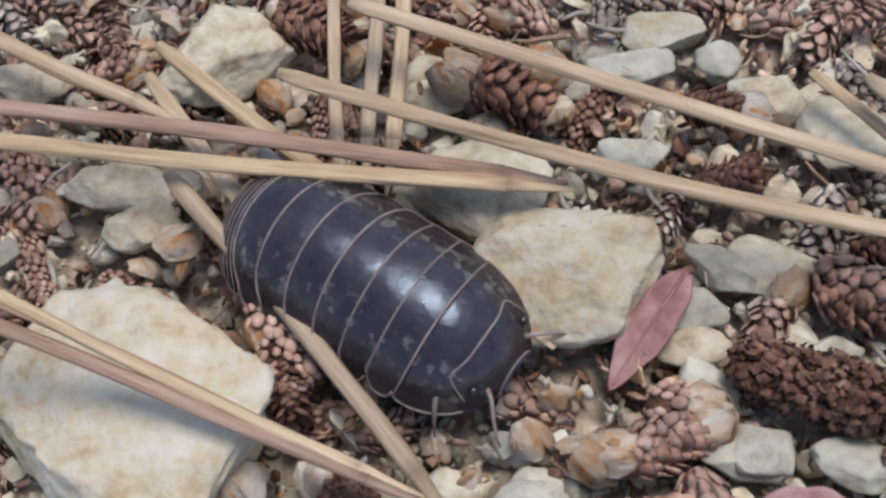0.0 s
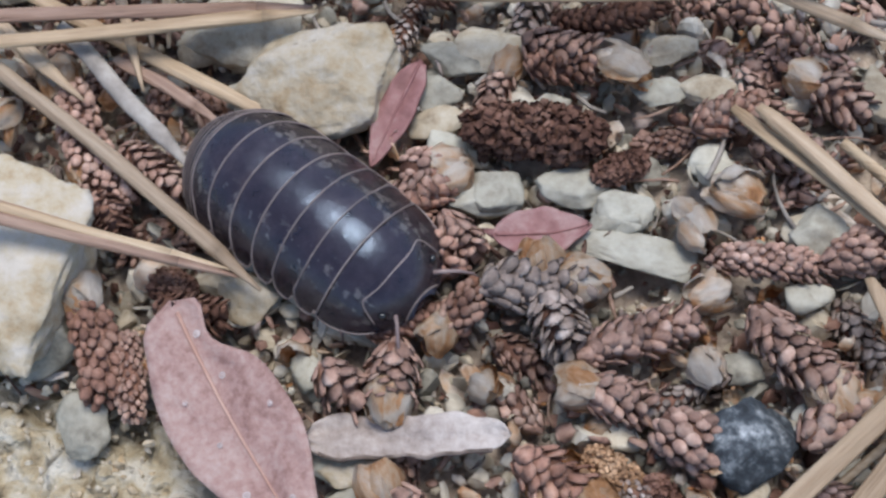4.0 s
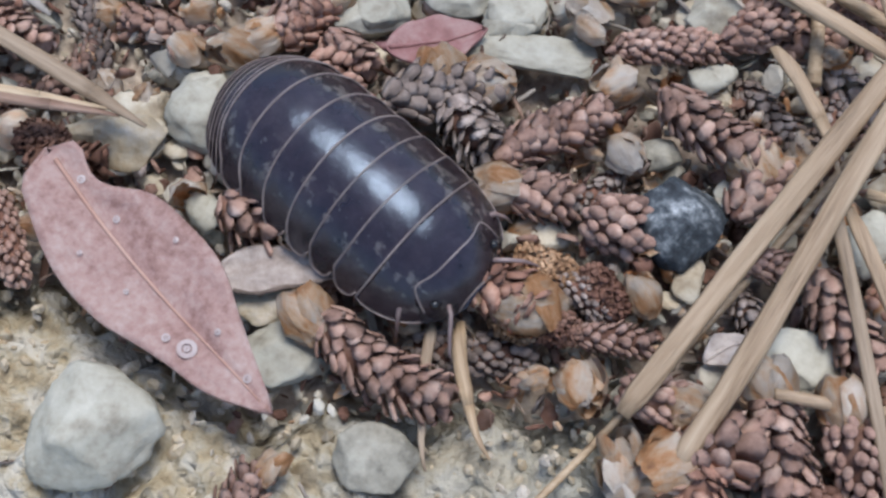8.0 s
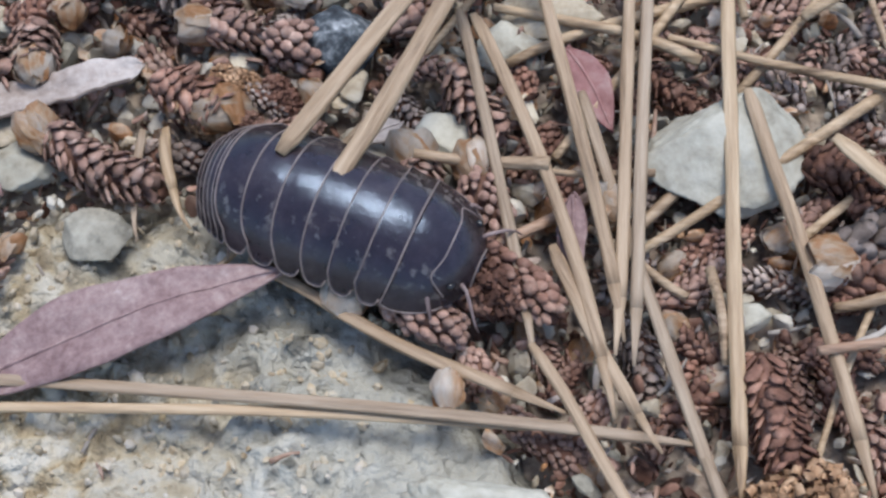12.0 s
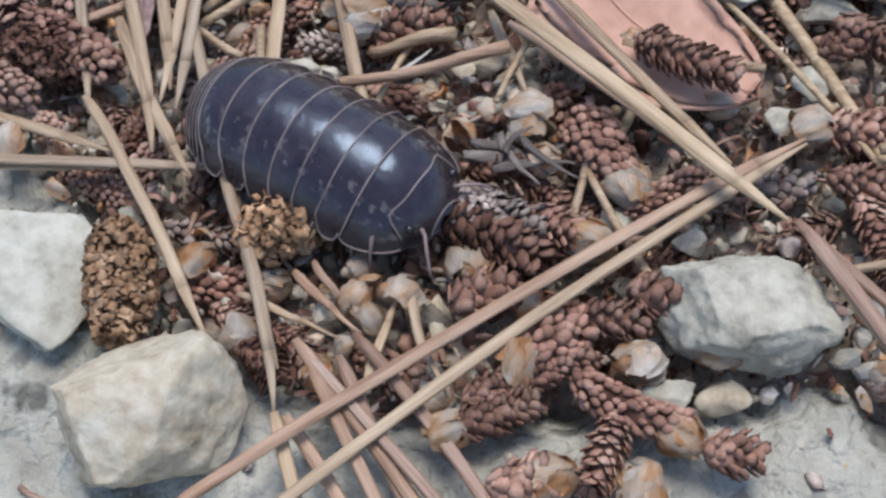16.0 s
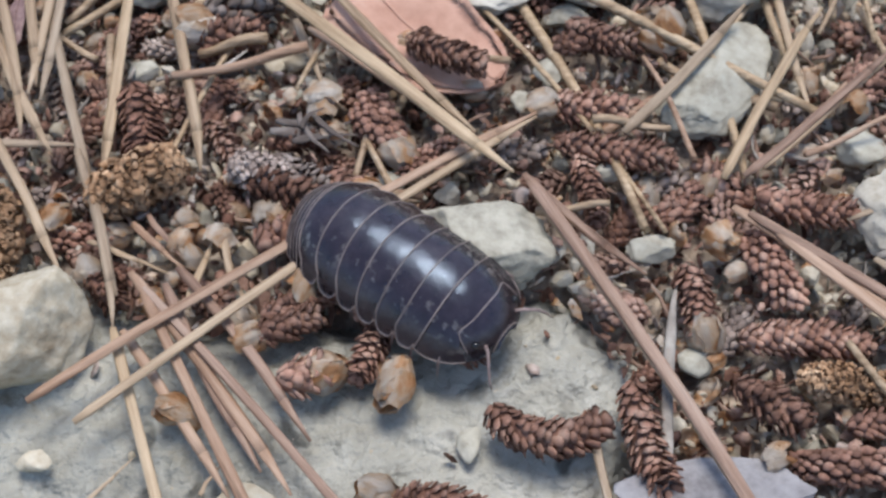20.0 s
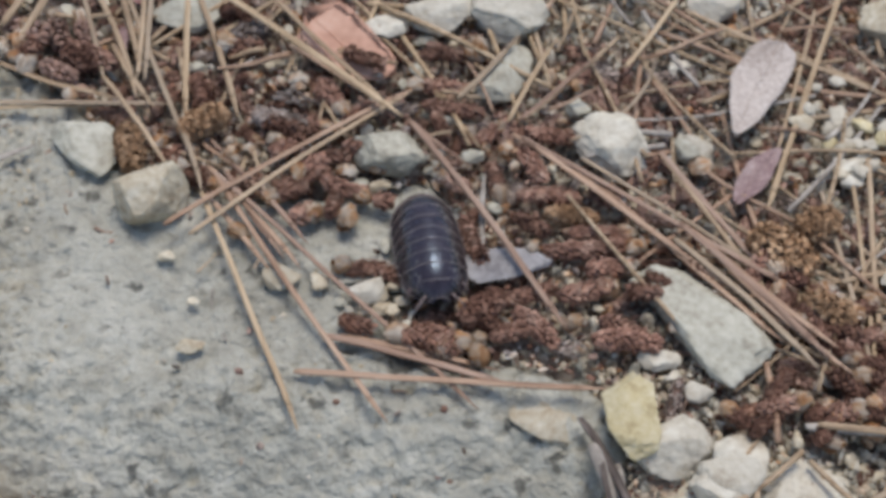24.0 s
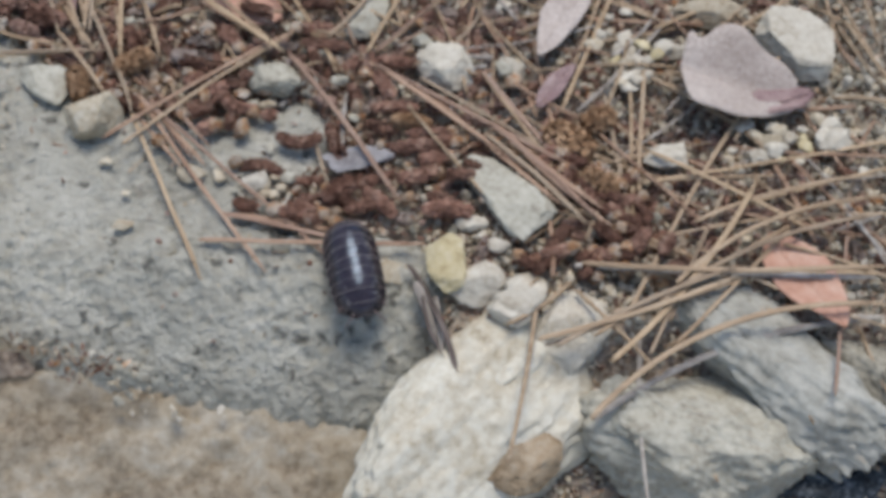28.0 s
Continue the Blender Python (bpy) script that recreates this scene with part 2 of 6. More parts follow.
def rock_material():
    """Pale grey limestone of the slab, going over to yellow crust on its west end, with dark pits."""
    m = material("grey_rock_slab", [(0.30, (0.172, 0.162, 0.131)), (0.42, (0.33, 0.318, 0.27)), (0.54, (0.425, 0.413, 0.356)), (0.68, (0.54, 0.526, 0.468))], 420, 60, 0.94, 1.0, 900, per_thing=0.0)
    n, l = m.node_tree.nodes, m.node_tree.links
    bs, hsv = n["Principled BSDF"], n["Hue/Saturation/Value"]
    tc = n.new("ShaderNodeTexCoord")
    sep = n.new("ShaderNodeSeparateXYZ")
    l.new(tc.outputs["Object"], sep.inputs[0])
    no = n.new("ShaderNodeTexNoise")
    no.inputs["Scale"].default_value, no.inputs["Detail"].default_value = 150, 6
    l.new(tc.outputs["Object"], no.inputs["Vector"])
    ma = n.new("ShaderNodeMath")
    ma.operation = "MULTIPLY_ADD"
    l.new(no.outputs[0], ma.inputs[0])
    ma.inputs[1].default_value = 0.032
    l.new(sep.outputs[0], ma.inputs[2])
    mr = n.new("ShaderNodeMapRange")
    mr.inputs["From Min"].default_value, mr.inputs["From Max"].default_value = 0.014, 0.026
    mr.inputs["To Min"].default_value, mr.inputs["To Max"].default_value = 1.0, 0.0
    l.new(ma.outputs[0], mr.inputs[0])
    ye = n.new("ShaderNodeValToRGB")
    fine = n.new("ShaderNodeTexNoise")
    fine.inputs["Scale"].default_value, fine.inputs["Detail"].default_value = 700, 8
    l.new(tc.outputs["Object"], fine.inputs["Vector"])
    l.new(fine.outputs[0], ye.inputs[0])
    el = ye.color_ramp.elements
    el.new(0.5)
    el.new(0.55)
    for e, (p, c) in zip(el, ((0.30, (0.19, 0.142, 0.082)), (0.43, (0.42, 0.342, 0.222)), (0.50, (0.47, 0.41, 0.30)), (0.60, (0.56, 0.52, 0.435)))):
        e.position, e.color = p, (*c, 1)
    mx = n.new("ShaderNodeMix")
    mx.data_type = "RGBA"
    l.new(mr.outputs[0], mx.inputs[0])
    l.new(hsv.outputs[0], mx.inputs[6])
    l.new(ye.outputs[0], mx.inputs[7])
    vo = n.new("ShaderNodeTexVoronoi")
    vo.inputs["Scale"].default_value = 330
    warp, sum_up, where, keep = n.new("ShaderNodeTexNoise"), n.new("ShaderNodeVectorMath"), n.new("ShaderNodeTexNoise"), n.new("ShaderNodeMapRange")
    warp.inputs["Scale"].default_value = 500
    l.new(tc.outputs["Object"], warp.inputs["Vector"])
    sum_up.operation = "MULTIPLY_ADD"
    l.new(warp.outputs[1], sum_up.inputs[0])
    sum_up.inputs[1].default_value = (0.004, 0.004, 0.004)
    l.new(tc.outputs["Object"], sum_up.inputs[2])
    l.new(sum_up.outputs[0], vo.inputs["Vector"])
    where.inputs["Scale"].default_value = 110
    l.new(tc.outputs["Object"], where.inputs["Vector"])
    keep.inputs["From Min"].default_value, keep.inputs["From Max"].default_value = 0.43, 0.56
    keep.inputs["To Min"].default_value, keep.inputs["To Max"].default_value = 0.0, 0.9
    l.new(where.outputs[0], keep.inputs[0])
    pit = n.new("ShaderNodeMapRange")
    pit.inputs["From Min"].default_value, pit.inputs["From Max"].default_value = 0.17, 0.32
    pit.inputs["To Min"].default_value, pit.inputs["To Max"].default_value = 0.30, 1.0
    l.new(vo.outputs[0], pit.inputs[0])
    mul = n.new("ShaderNodeMix")
    mul.data_type, mul.blend_type = "RGBA", "MULTIPLY"
    l.new(keep.outputs[0], mul.inputs[0])
    l.new(mx.outputs[2], mul.inputs[6])
    l.new(pit.outputs[0], mul.inputs[7])
    l.new(mul.outputs[2], bs.inputs["Base Color"])
    n["Bump"].inputs["Distance"].default_value = 0.0013
    return m


def cuticle_material():
    """Dark violet-grey polished armour with a faint mottling and pale flank flecks, part marking, part painted glints.
    """
    m = material("dark_cuticle", [(0.32, (0.022, 0.014, 0.0165)), (0.5, (0.051, 0.034, 0.039)), (0.62, (0.084, 0.060, 0.065)), (0.74, (0.142, 0.110, 0.108))], 900, 300, 0.25, 0.13, 2000, spec=1.0, per_thing=0.05, coat=0.12)
    n, l = m.node_tree.nodes, m.node_tree.links
    tc, sep = n.new("ShaderNodeTexCoord"), n.new("ShaderNodeSeparateXYZ")
    l.new(tc.outputs["Object"], sep.inputs[0])
    side, off, band = n.new("ShaderNodeMath"), n.new("ShaderNodeMath"), n.new("ShaderNodeMapRange")
    side.operation, off.operation = "ABSOLUTE", "SUBTRACT"
    l.new(sep.outputs[1], side.inputs[0])
    l.new(side.outputs[0], off.inputs[0])
    off.inputs[1].default_value = 0.0020
    off2 = n.new("ShaderNodeMath")
    off2.operation = "ABSOLUTE"
    l.new(off.outputs[0], off2.inputs[0])
    band.inputs["From Min"].default_value, band.inputs["From Max"].default_value = 0.0002, 0.0009
    band.inputs["To Min"].default_value, band.inputs["To Max"].default_value = 1.0, 0.0
    l.new(off2.outputs[0], band.inputs[0])
    no, cut, both = n.new("ShaderNodeTexNoise"), n.new("ShaderNodeMapRange"), n.new("ShaderNodeMath")
    no.inputs["Scale"].default_value, no.inputs["Detail"].default_value = 1900, 6
    l.new(tc.outputs["Object"], no.inputs["Vector"])
    cut.inputs["From Min"].default_value, cut.inputs["From Max"].default_value = 0.55, 0.64
    l.new(no.outputs[0], cut.inputs[0])
    both.operation = "MULTIPLY"
    l.new(cut.outputs[0], both.inputs[0])
    l.new(band.outputs[0], both.inputs[1])
    mx = n.new("ShaderNodeMix")
    mx.data_type = "RGBA"
    l.new(both.outputs[0], mx.inputs[0])
    l.new(n["Hue/Saturation/Value"].outputs[0], mx.inputs[6])
    mx.inputs[7].default_value = (0.21, 0.18, 0.165, 1)
    l.new(mx.outputs[2], n["Principled BSDF"].inputs["Base Color"])
    # blue of a sky reflection, put into the armour's own highlight colour
    m.node_tree.nodes["Principled BSDF"].inputs["Specular Tint"].default_value = (0.58, 0.75, 1.0, 1)
    m.node_tree.nodes["Principled BSDF"].inputs["IOR"].default_value = 1.58
    m.node_tree.nodes["Principled BSDF"].inputs["Coat Roughness"].default_value = 0.16
    return m


ROCK, CUTICLE = rock_material(), cuticle_material()

# ---- mesh helpers (lengths in millimetres) ----


def mesh_object(name, bm, mat, smooth=True):
    me = bpy.data.meshes.new(name)
    bm.to_mesh(me)
    bm.free()
    me.transform(Matrix.Scale(MM, 4))
    me.materials.append(mat)
    if smooth:
        me.shade_smooth()
    return new(name, me)


def part(name, bm, mat, parent, label="", smooth=True):
    ob = mesh_object(name, bm, mat, smooth)
    ob.parent = parent
    if label:
        ob["label"] = label
    return ob


def empty(name, m):
    ob = new(name)
    ob.empty_display_size = 0.002
    ob.matrix_basis = m
    return ob


def at(x, y, z, yaw=0.0, rx=0.0, ry=0.0):
    return pose(x * MM, y * MM, z * MM, rx, ry, yaw)


def tube(bm, pts, radii, sides=7):
    """A tapered tube along points, closed at both ends."""
    rings = []
    pts = [Vector(p) for p in pts]
    for i, p in enumerate(pts):
        d = (pts[min(i + 1, len(pts) - 1)] - pts[max(i - 1, 0)]).normalized()
        a = d.orthogonal().normalized() if i == 0 else (a - d * a.dot(d)).normalized()
        b = d.cross(a)
        rings.append([bm.verts.new(p + (a * math.cos(k * math.tau / sides) + b * math.sin(k * math.tau / sides)) * radii[i]) for k in range(sides)])
    for r, s in zip(rings, rings[1:]):
        for k in range(sides):
            bm.faces.new((r[k], r[(k + 1) % sides], s[(k + 1) % sides], s[k]))
    bm.faces.new(rings[0][::-1])
    bm.faces.new(rings[-1])
    return bm


def height(x, y):
    """Height of the litter bed in millimetres: level, falling away over the front ledge."""
    lip = -58.0 - 0.12 * (x - 40) + 3 * noise.noise((x * 0.05, 3.1, 0.7))
    d = max(0.0, lip - y)
    return -1.6 + 0.9 * noise.noise((x * 0.16, y * 0.16, 1.0)) + 0.5 * noise.noise((x * 0.5, y * 0.5, 4.0)) - 16.0 * (1 - math.exp(-d / 12.0))


# ---- the woodlouse ----
def half_width(x):
    return 3.35 * max(0.0, 1 - abs(x / 7.05) ** 4.0) ** 0.5


def arch_height(x):
    return 2.95 * max(0.0, 1 - abs(x / 7.1) ** 3.2) ** 0.5


def shell_point(x, u, lift):
    """A point of the armour at station x, u from -1 (right edge) over the back (0) to 1 (left edge)."""
    a, lim = u * radians(80), radians(80)
    w, h = half_width(x) * lift, arch_height(x) * lift
    y = w * math.sin(a) / math.sin(lim)
    z = 0.75 + h * (math.cos(a) - math.cos(lim)) / (1 - math.cos(lim))
    return Vector((x, y, z))


def plate(x0, x1, sweep, lobes, first=False, level=1.0):
    """One armour plate from x0 (front) to x1 (rear): its mesh, the line of its rear and side margin, and its front line."""
    bm = bmesh.new()
    nu, nv = 44, 12
    grid = []
    for i in range(nu + 1):
        u = -1 + 2 * i / nu
        e = max(0.0, (abs(u) - 0.52) / 0.48)
        row = []
        for j in range(nv + 1):
            v = j / nv
            front = lobes * 0.26 * e ** 2.2
            rear = 1 - lobes * 0.05 * e ** 3.0
            vv = front + (rear - front) * v
            x = x0 + (x1 - x0) * vv - sweep * abs(u) ** 2.2
            if first:
                x += (1 - v) ** 1.5 * (1.35 * max(0.0, (abs(u) - 0.5) / 0.5) ** 1.3 - 0.22 * math.exp(-((abs(u) - 0.5) / 0.15) ** 2))
            x = max(min(x, 6.98), -6.9)
            lift = level * (1.0 + 0.013 * vv + 0.012 * math.sin(math.pi * v))
            round_end = 1 - 0.22 * lobes * abs(2 * v - 1) ** 3.4 * e
            p = shell_point(x, u * round_end, lift)
            p.z -= 0.10 * (1 - v)
            p.y += math.copysign(0.16 * e * e, u) * min(1.0, half_width(x) / 2.6)
            row.append(bm.verts.new(p))
        grid.append(row)
    for i in range(nu):
        for j in range(nv):
            bm.faces.new((grid[i][j], grid[i][j + 1], grid[i + 1][j + 1], grid[i + 1][j]))
    edge = [grid[0][j].co.copy() for j in range(1, nv)] + [g[nv].co.copy() for g in grid] + [grid[nu][j].co.copy() for j in range(nv - 1, 0, -1)]
    fore = [g[0].co.copy() for g in grid[4:-4]]
    bmesh.ops.solidify(bm, geom=bm.faces[:], thickness=0.09)
    bmesh.ops.recalc_face_normals(bm, faces=bm.faces[:])
    return bm, edge, fore


def make_woodlouse():
    bug = empty("woodlouse", pose(0, 0, 0))
    tagged(bug, "dark violet-grey woodlouse with glossy segmented armour walking over litter", "woodlouse")
    cuts = [5.3, 4.13, 2.65, 1.15, -0.4, -2.0, -3.65, -5.2]
    for k in range(7):
        bm, edge, fore = plate(cuts[k] + (0.25 if k else 0.35), cuts[k + 1] - 0.14, (0.5, 0.35, 0.15, -0.1, -0.35, -0.65, -0.9)[k], 0.3 if k == 0 else 1.0, k == 0)
        seg = part("body_plate", bm, CUTICLE, bug)
        rim = bmesh.new()
        tube(rim, edge, [0.048] * len(edge), 5)
        if k == 0:
            tube(rim, fore, [0.045] * len(fore), 5)
        part("plate_margin", rim, RIM, seg, "pale thin rear margin")
    x = -5.2
    for k in range(5):
        bm, edge, fore = plate(x + 0.2, x - 0.34, -0.85 + 0.1 * k, 0.7)
        seg = part("tail_plate", bm, CUTICLE, bug)
        rim = bmesh.new()
        tube(rim, edge, [0.026] * len(edge), 5)
        part("plate_margin", rim, RIM, seg, "pale thin rear margin")
        x -= 0.27
    bm = bmesh.new()
    bmesh.ops.create_icosphere(bm, subdivisions=3, radius=1.0, matrix=Matrix.Translation((-6.0, 0, 1.4)) @ Matrix.Diagonal((0.85, 1.7, 0.9, 1)))
    part("telson", bm, CUTICLE, bug)
    bm, edge, fore = plate(6.98, 4.4, 0.0, 0.0, level=0.97)
    head = part("head", bm, CUTICLE, bug)
    rim = bmesh.new()
    line = [shell_point(6.93 - 0.06 * q * q, q, 1.02) for q in [k / 14 - 1 for k in range(29)]]
    tube(rim, line, [0.05] * len(line), 6)
    part("brow_ridge", rim, RIM, head, "pale rim along the front of the head")
    for side in (-1, 1):
        bm = bmesh.new()
        bmesh.ops.create_icosphere(bm, subdivisions=2, radius=0.2, matrix=Matrix.Translation(shell_point(6.2, side * 0.66, 0.985)))
        part("eye", bm, EYE, head)
        bm = bmesh.new()
        pts = [(6.3, side * 1.1, 1.3), (6.9, side * 1.55, 1.5), (7.35, side * 2.1, 1.15), (7.7, side * 2.5, 0.6), (7.95, side * 2.65, 0.2)]
        tube(bm, pts, [0.12, 0.10, 0.085, 0.065, 0.03], 7)
        part("antenna", bm, LEG, bug, "short jointed antenna")
    bm = bmesh.new()
    bmesh.ops.create_icosphere(bm, subdivisions=3, radius=1.0, matrix=Matrix.Translation((0.2, 0, 1.55)) @ Matrix.Diagonal((6.0, 2.3, 0.95, 1)))
    part("belly", bm, LEG, bug, "pale grey underside")
    legs = []
    for k in range(7):
        xk = 4.9 - 1.5 * k
        for side in (-1, 1):
            bm = bmesh.new()
            sp = 0.55 - 0.2 * k
            pts = [(0, 0, 0), (0.1 * sp, side * 0.8, 0.05), (0.45 * sp, side * 1.5, -0.2), (0.8 * sp, side * 1.9, -0.95), (1.0 * sp, side * 2.15, -2.0)]
            tube(bm, pts, [0.18, 0.15, 0.11, 0.08, 0.03], 7)
            leg = part("leg", bm, LEG, bug, "thin pale jointed leg")
            base = (xk, side * 1.25, 1.5)
            leg.matrix_basis = at(*base)
            legs.append((leg, base, k, side))
    return bug, legs


woodlouse, woodlouse_legs = make_woodlouse()


# ---- ground and rock ----
SLAB = [(-46, 3), (-25, 4.5), (-18, 5), (-13, 5), (-5, 0), (-1, 1), (3, 1.4), (9, 1), (13, -3), (21, -12), (25, -19), (35, -22.5), (46, -22.5), (55, -22), (59, -28), (57, -34), (48, -37), (49, -43), (58, -45.5), (67, -47), (71, -53), (69.5, -58.5), (66.5, -63.5), (59, -68.2), (47, -66), (37, -62.6), (25, -57.6), (11, -53.2), (-46, -44)]


def edge_distance(x, y, poly):
    """Distance to the outline of a polygon, positive inside it."""
    best, inside = 1e9, False
    for (ax, ay), (bx, by) in zip(poly, poly[1:] + poly[:1]):
        dx, dy = bx - ax, by - ay
        t = max(0.0, min(1.0, ((x - ax) * dx + (y - ay) * dy) / (dx * dx + dy * dy)))
        best = min(best, math.hypot(x - ax - t * dx, y - ay - t * dy))
        if (ay > y) != (by > y) and x < ax + (y - ay) * dx / dy:
            inside = not inside
    return best if inside else -best


def slab_height(x, y):
    fall = max(0.0, -43.0 - 0.22 * (x - 20) - y)
    base = -0.9 - 0.85 * fall * fall / (fall + 5.0)
    rough = 1.0 * noise.noise((x * 0.10, y * 0.10, 2.0)) + 0.45 * noise.noise((x * 0.35, y * 0.35, 5.0))
    crust = max(0.0, min(1.0, (20 - x) / 10))
    rough += (0.28 + 0.55 * crust) * noise.noise((x * 0.95, y * 0.95, 7.0)) + (0.14 + 0.22 * crust) * noise.noise((x * 2.2, y * 2.2, 8.0)) + 0.22 * crust * noise.noise((x * 4.5, y * 4.5, 3.0))
    if crust > 0:
        near = noise.voronoi((x * 0.62 + 0.5 * noise.noise((x * 0.8, y * 0.8, 3.3)), y * 0.7, 0.4))[0]
        lump = noise.voronoi((x * 1.7, y * 1.9, 5.4))[0]
        rough += crust * (0.75 * min(1.0, (near[1] - near[0]) * 2.6) + 0.28 * min(1.0, (lump[1] - lump[0]) * 2.5) - 0.55)
    front = max(0.0, min(1.0, (-33 - y) / 12))
    pits = max(0.0, noise.noise((x * 0.75, y * 0.9, 31.0)) - 0.26) * 2.2 + max(0.0, noise.noise((x * 1.6, y * 1.7, 41.0)) - 0.3) * 1.3
    rough -= front * (1.15 * pits - 0.5 * noise.noise((x * 0.5, y * 0.6, 61.0)) - 0.2 * noise.noise((x * 0.3, y * 1.1, 17.0)))
    return base + rough


def make_ground():
    nx, ny, step = 181, 151, 1.25
    x0, y0 = -75.0, -112.0
    verts, faces = [], []
    for j in range(ny):
        for i in range(nx):
            x, y = x0 + i * step, y0 + j * step
            z = height(x, y) - 0.4 + 0.5 * noise.noise((x * 1.1, y * 1.1, 9))
            if edge_distance(x, y, SLAB) > -1:
                z = min(z, slab_height(x, y) - 3.0)
            if y < -56 and x < 64:
                z = min(z, -24.0)
            verts.append((x * MM, y * MM, z * MM))
    for j in range(ny - 1):
        for i in range(nx - 1):
            a = j * nx + i
            faces.append((a, a + 1, a + nx + 1, a + nx))
    rim = [i for i in range(nx)] + [j * nx + nx - 1 for j in range(1, ny)] + [(ny - 1) * nx + i for i in range(nx - 2, -1, -1)] + [j * nx for j in range(ny - 2, 0, -1)]
    cx, cy = 0.038, -0.018
    last = rim
    for far in (0.4, 4.0, 60.0):
        ring = []
        for k in rim:
            dx, dy = verts[k][0] - cx, verts[k][1] - cy
            d = math.hypot(dx, dy)
            ring.append(len(verts))
            verts.append((cx + dx / d * far, cy + dy / d * far, -0.004 if far < 1 else -0.006))
        m = len(rim)
        for k in range(m):
            faces.append((last[k], ring[k], ring[(k + 1) % m], last[(k + 1) % m]))
        last = ring
    me = bpy.data.meshes.new("ground")
    me.from_pydata(verts, [], faces)
    me.materials.append(SOIL)
    me.shade_smooth()
    return tagged(new("ground", me), "grey-brown crumbly soil under pine litter", "ground", kind="structure")


def make_slab():
    step = 0.42
    nx, ny = int(116 / step), int(84 / step)
    verts, faces, depth = [], [], []
    for j in range(ny + 1):
        for i in range(nx + 1):
            x, y = -46 + i * step, -77 + j * step
            d = edge_distance(x, y, SLAB) + 1.6 * noise.noise((x * 0.3, y * 0.3, 12.0)) + 0.9 * noise.noise((x * 0.8, y * 0.8, 13.0))
            z = slab_height(x, y)
            if d < 3:
                z -= 0.16 * (3 - d) ** 2 if d > -2.5 else 4.8 + 5.0 * (-2.5 - d)
            depth.append(d)
            verts.append((x * MM, y * MM, z * MM))
    for j in range(ny):
        for i in range(nx):
            a = j * (nx + 1) + i
            q = (a, a + 1, a + nx + 2, a + nx + 1)
            if max(depth[k] for k in q) > -4.5:
                faces.append(q)
    me = bpy.data.meshes.new("rock_slab")
    me.from_pydata(verts, [], faces)
    me.materials.append(ROCK)
    me.shade_smooth()
    return tagged(new("rock_slab", me), "broad pitted grey limestone slab with yellow crust, level with the litter", "rock", kind="structure")


def make_lower_rock():
    step = 0.7
    nx, ny = 172, 80
    verts, faces = [], []
    for j in range(ny + 1):
        for i in range(nx + 1):
            x, y = -50 + i * step, -112 + j * step
            z = -10.8 - 0.05 * max(0.0, x) - 0.25 * max(0.0, -68 - y) + 2.2 * noise.noise((x * 0.09, y * 0.09, 21.0)) + 1.5 * noise.noise((x * 0.3, y * 0.3, 22.0)) + 0.9 * noise.noise((x * 0.8, y * 0.8, 23.0)) + 0.5 * noise.noise((x * 1.8, y * 1.8, 24.0))
            z -= 0.05 * max(0.0, x - 52) ** 1.6
            verts.append((x * MM, y * MM, z * MM))
    for j in range(ny):
        for i in range(nx):
            a = j * (nx + 1) + i
            faces.append((a, a + 1, a + nx + 2, a + nx + 1))
    me = bpy.data.meshes.new("lower_rock")
    me.from_pydata(verts, [], faces)
    me.materials.append(TANROCK)
    me.shade_smooth()
    return tagged(new("lower_rock", me), "rough tan limestone below the slab's front lip", "rock", kind="structure")


make_ground()
make_slab()
make_lower_rock()

# ---- stones ----
TONES = {"S": (LILAC, "lilac-grey"), "O": (OCHRE, "ochre-stained"), "I": (IVORY, "ivory"), "B": (BLUEST, "blue-grey pitted"), "C": (CREAM, "cream"), "E": (PALEYEL, "pale yellow"), "V": (BRIGHT, "chalk-white"), "Y": (YELLOW, "yellowish"), "W": (WHITE, "white"), "G": (GREYST, "grey"), "D": (DARKST, "dark slate-grey")}


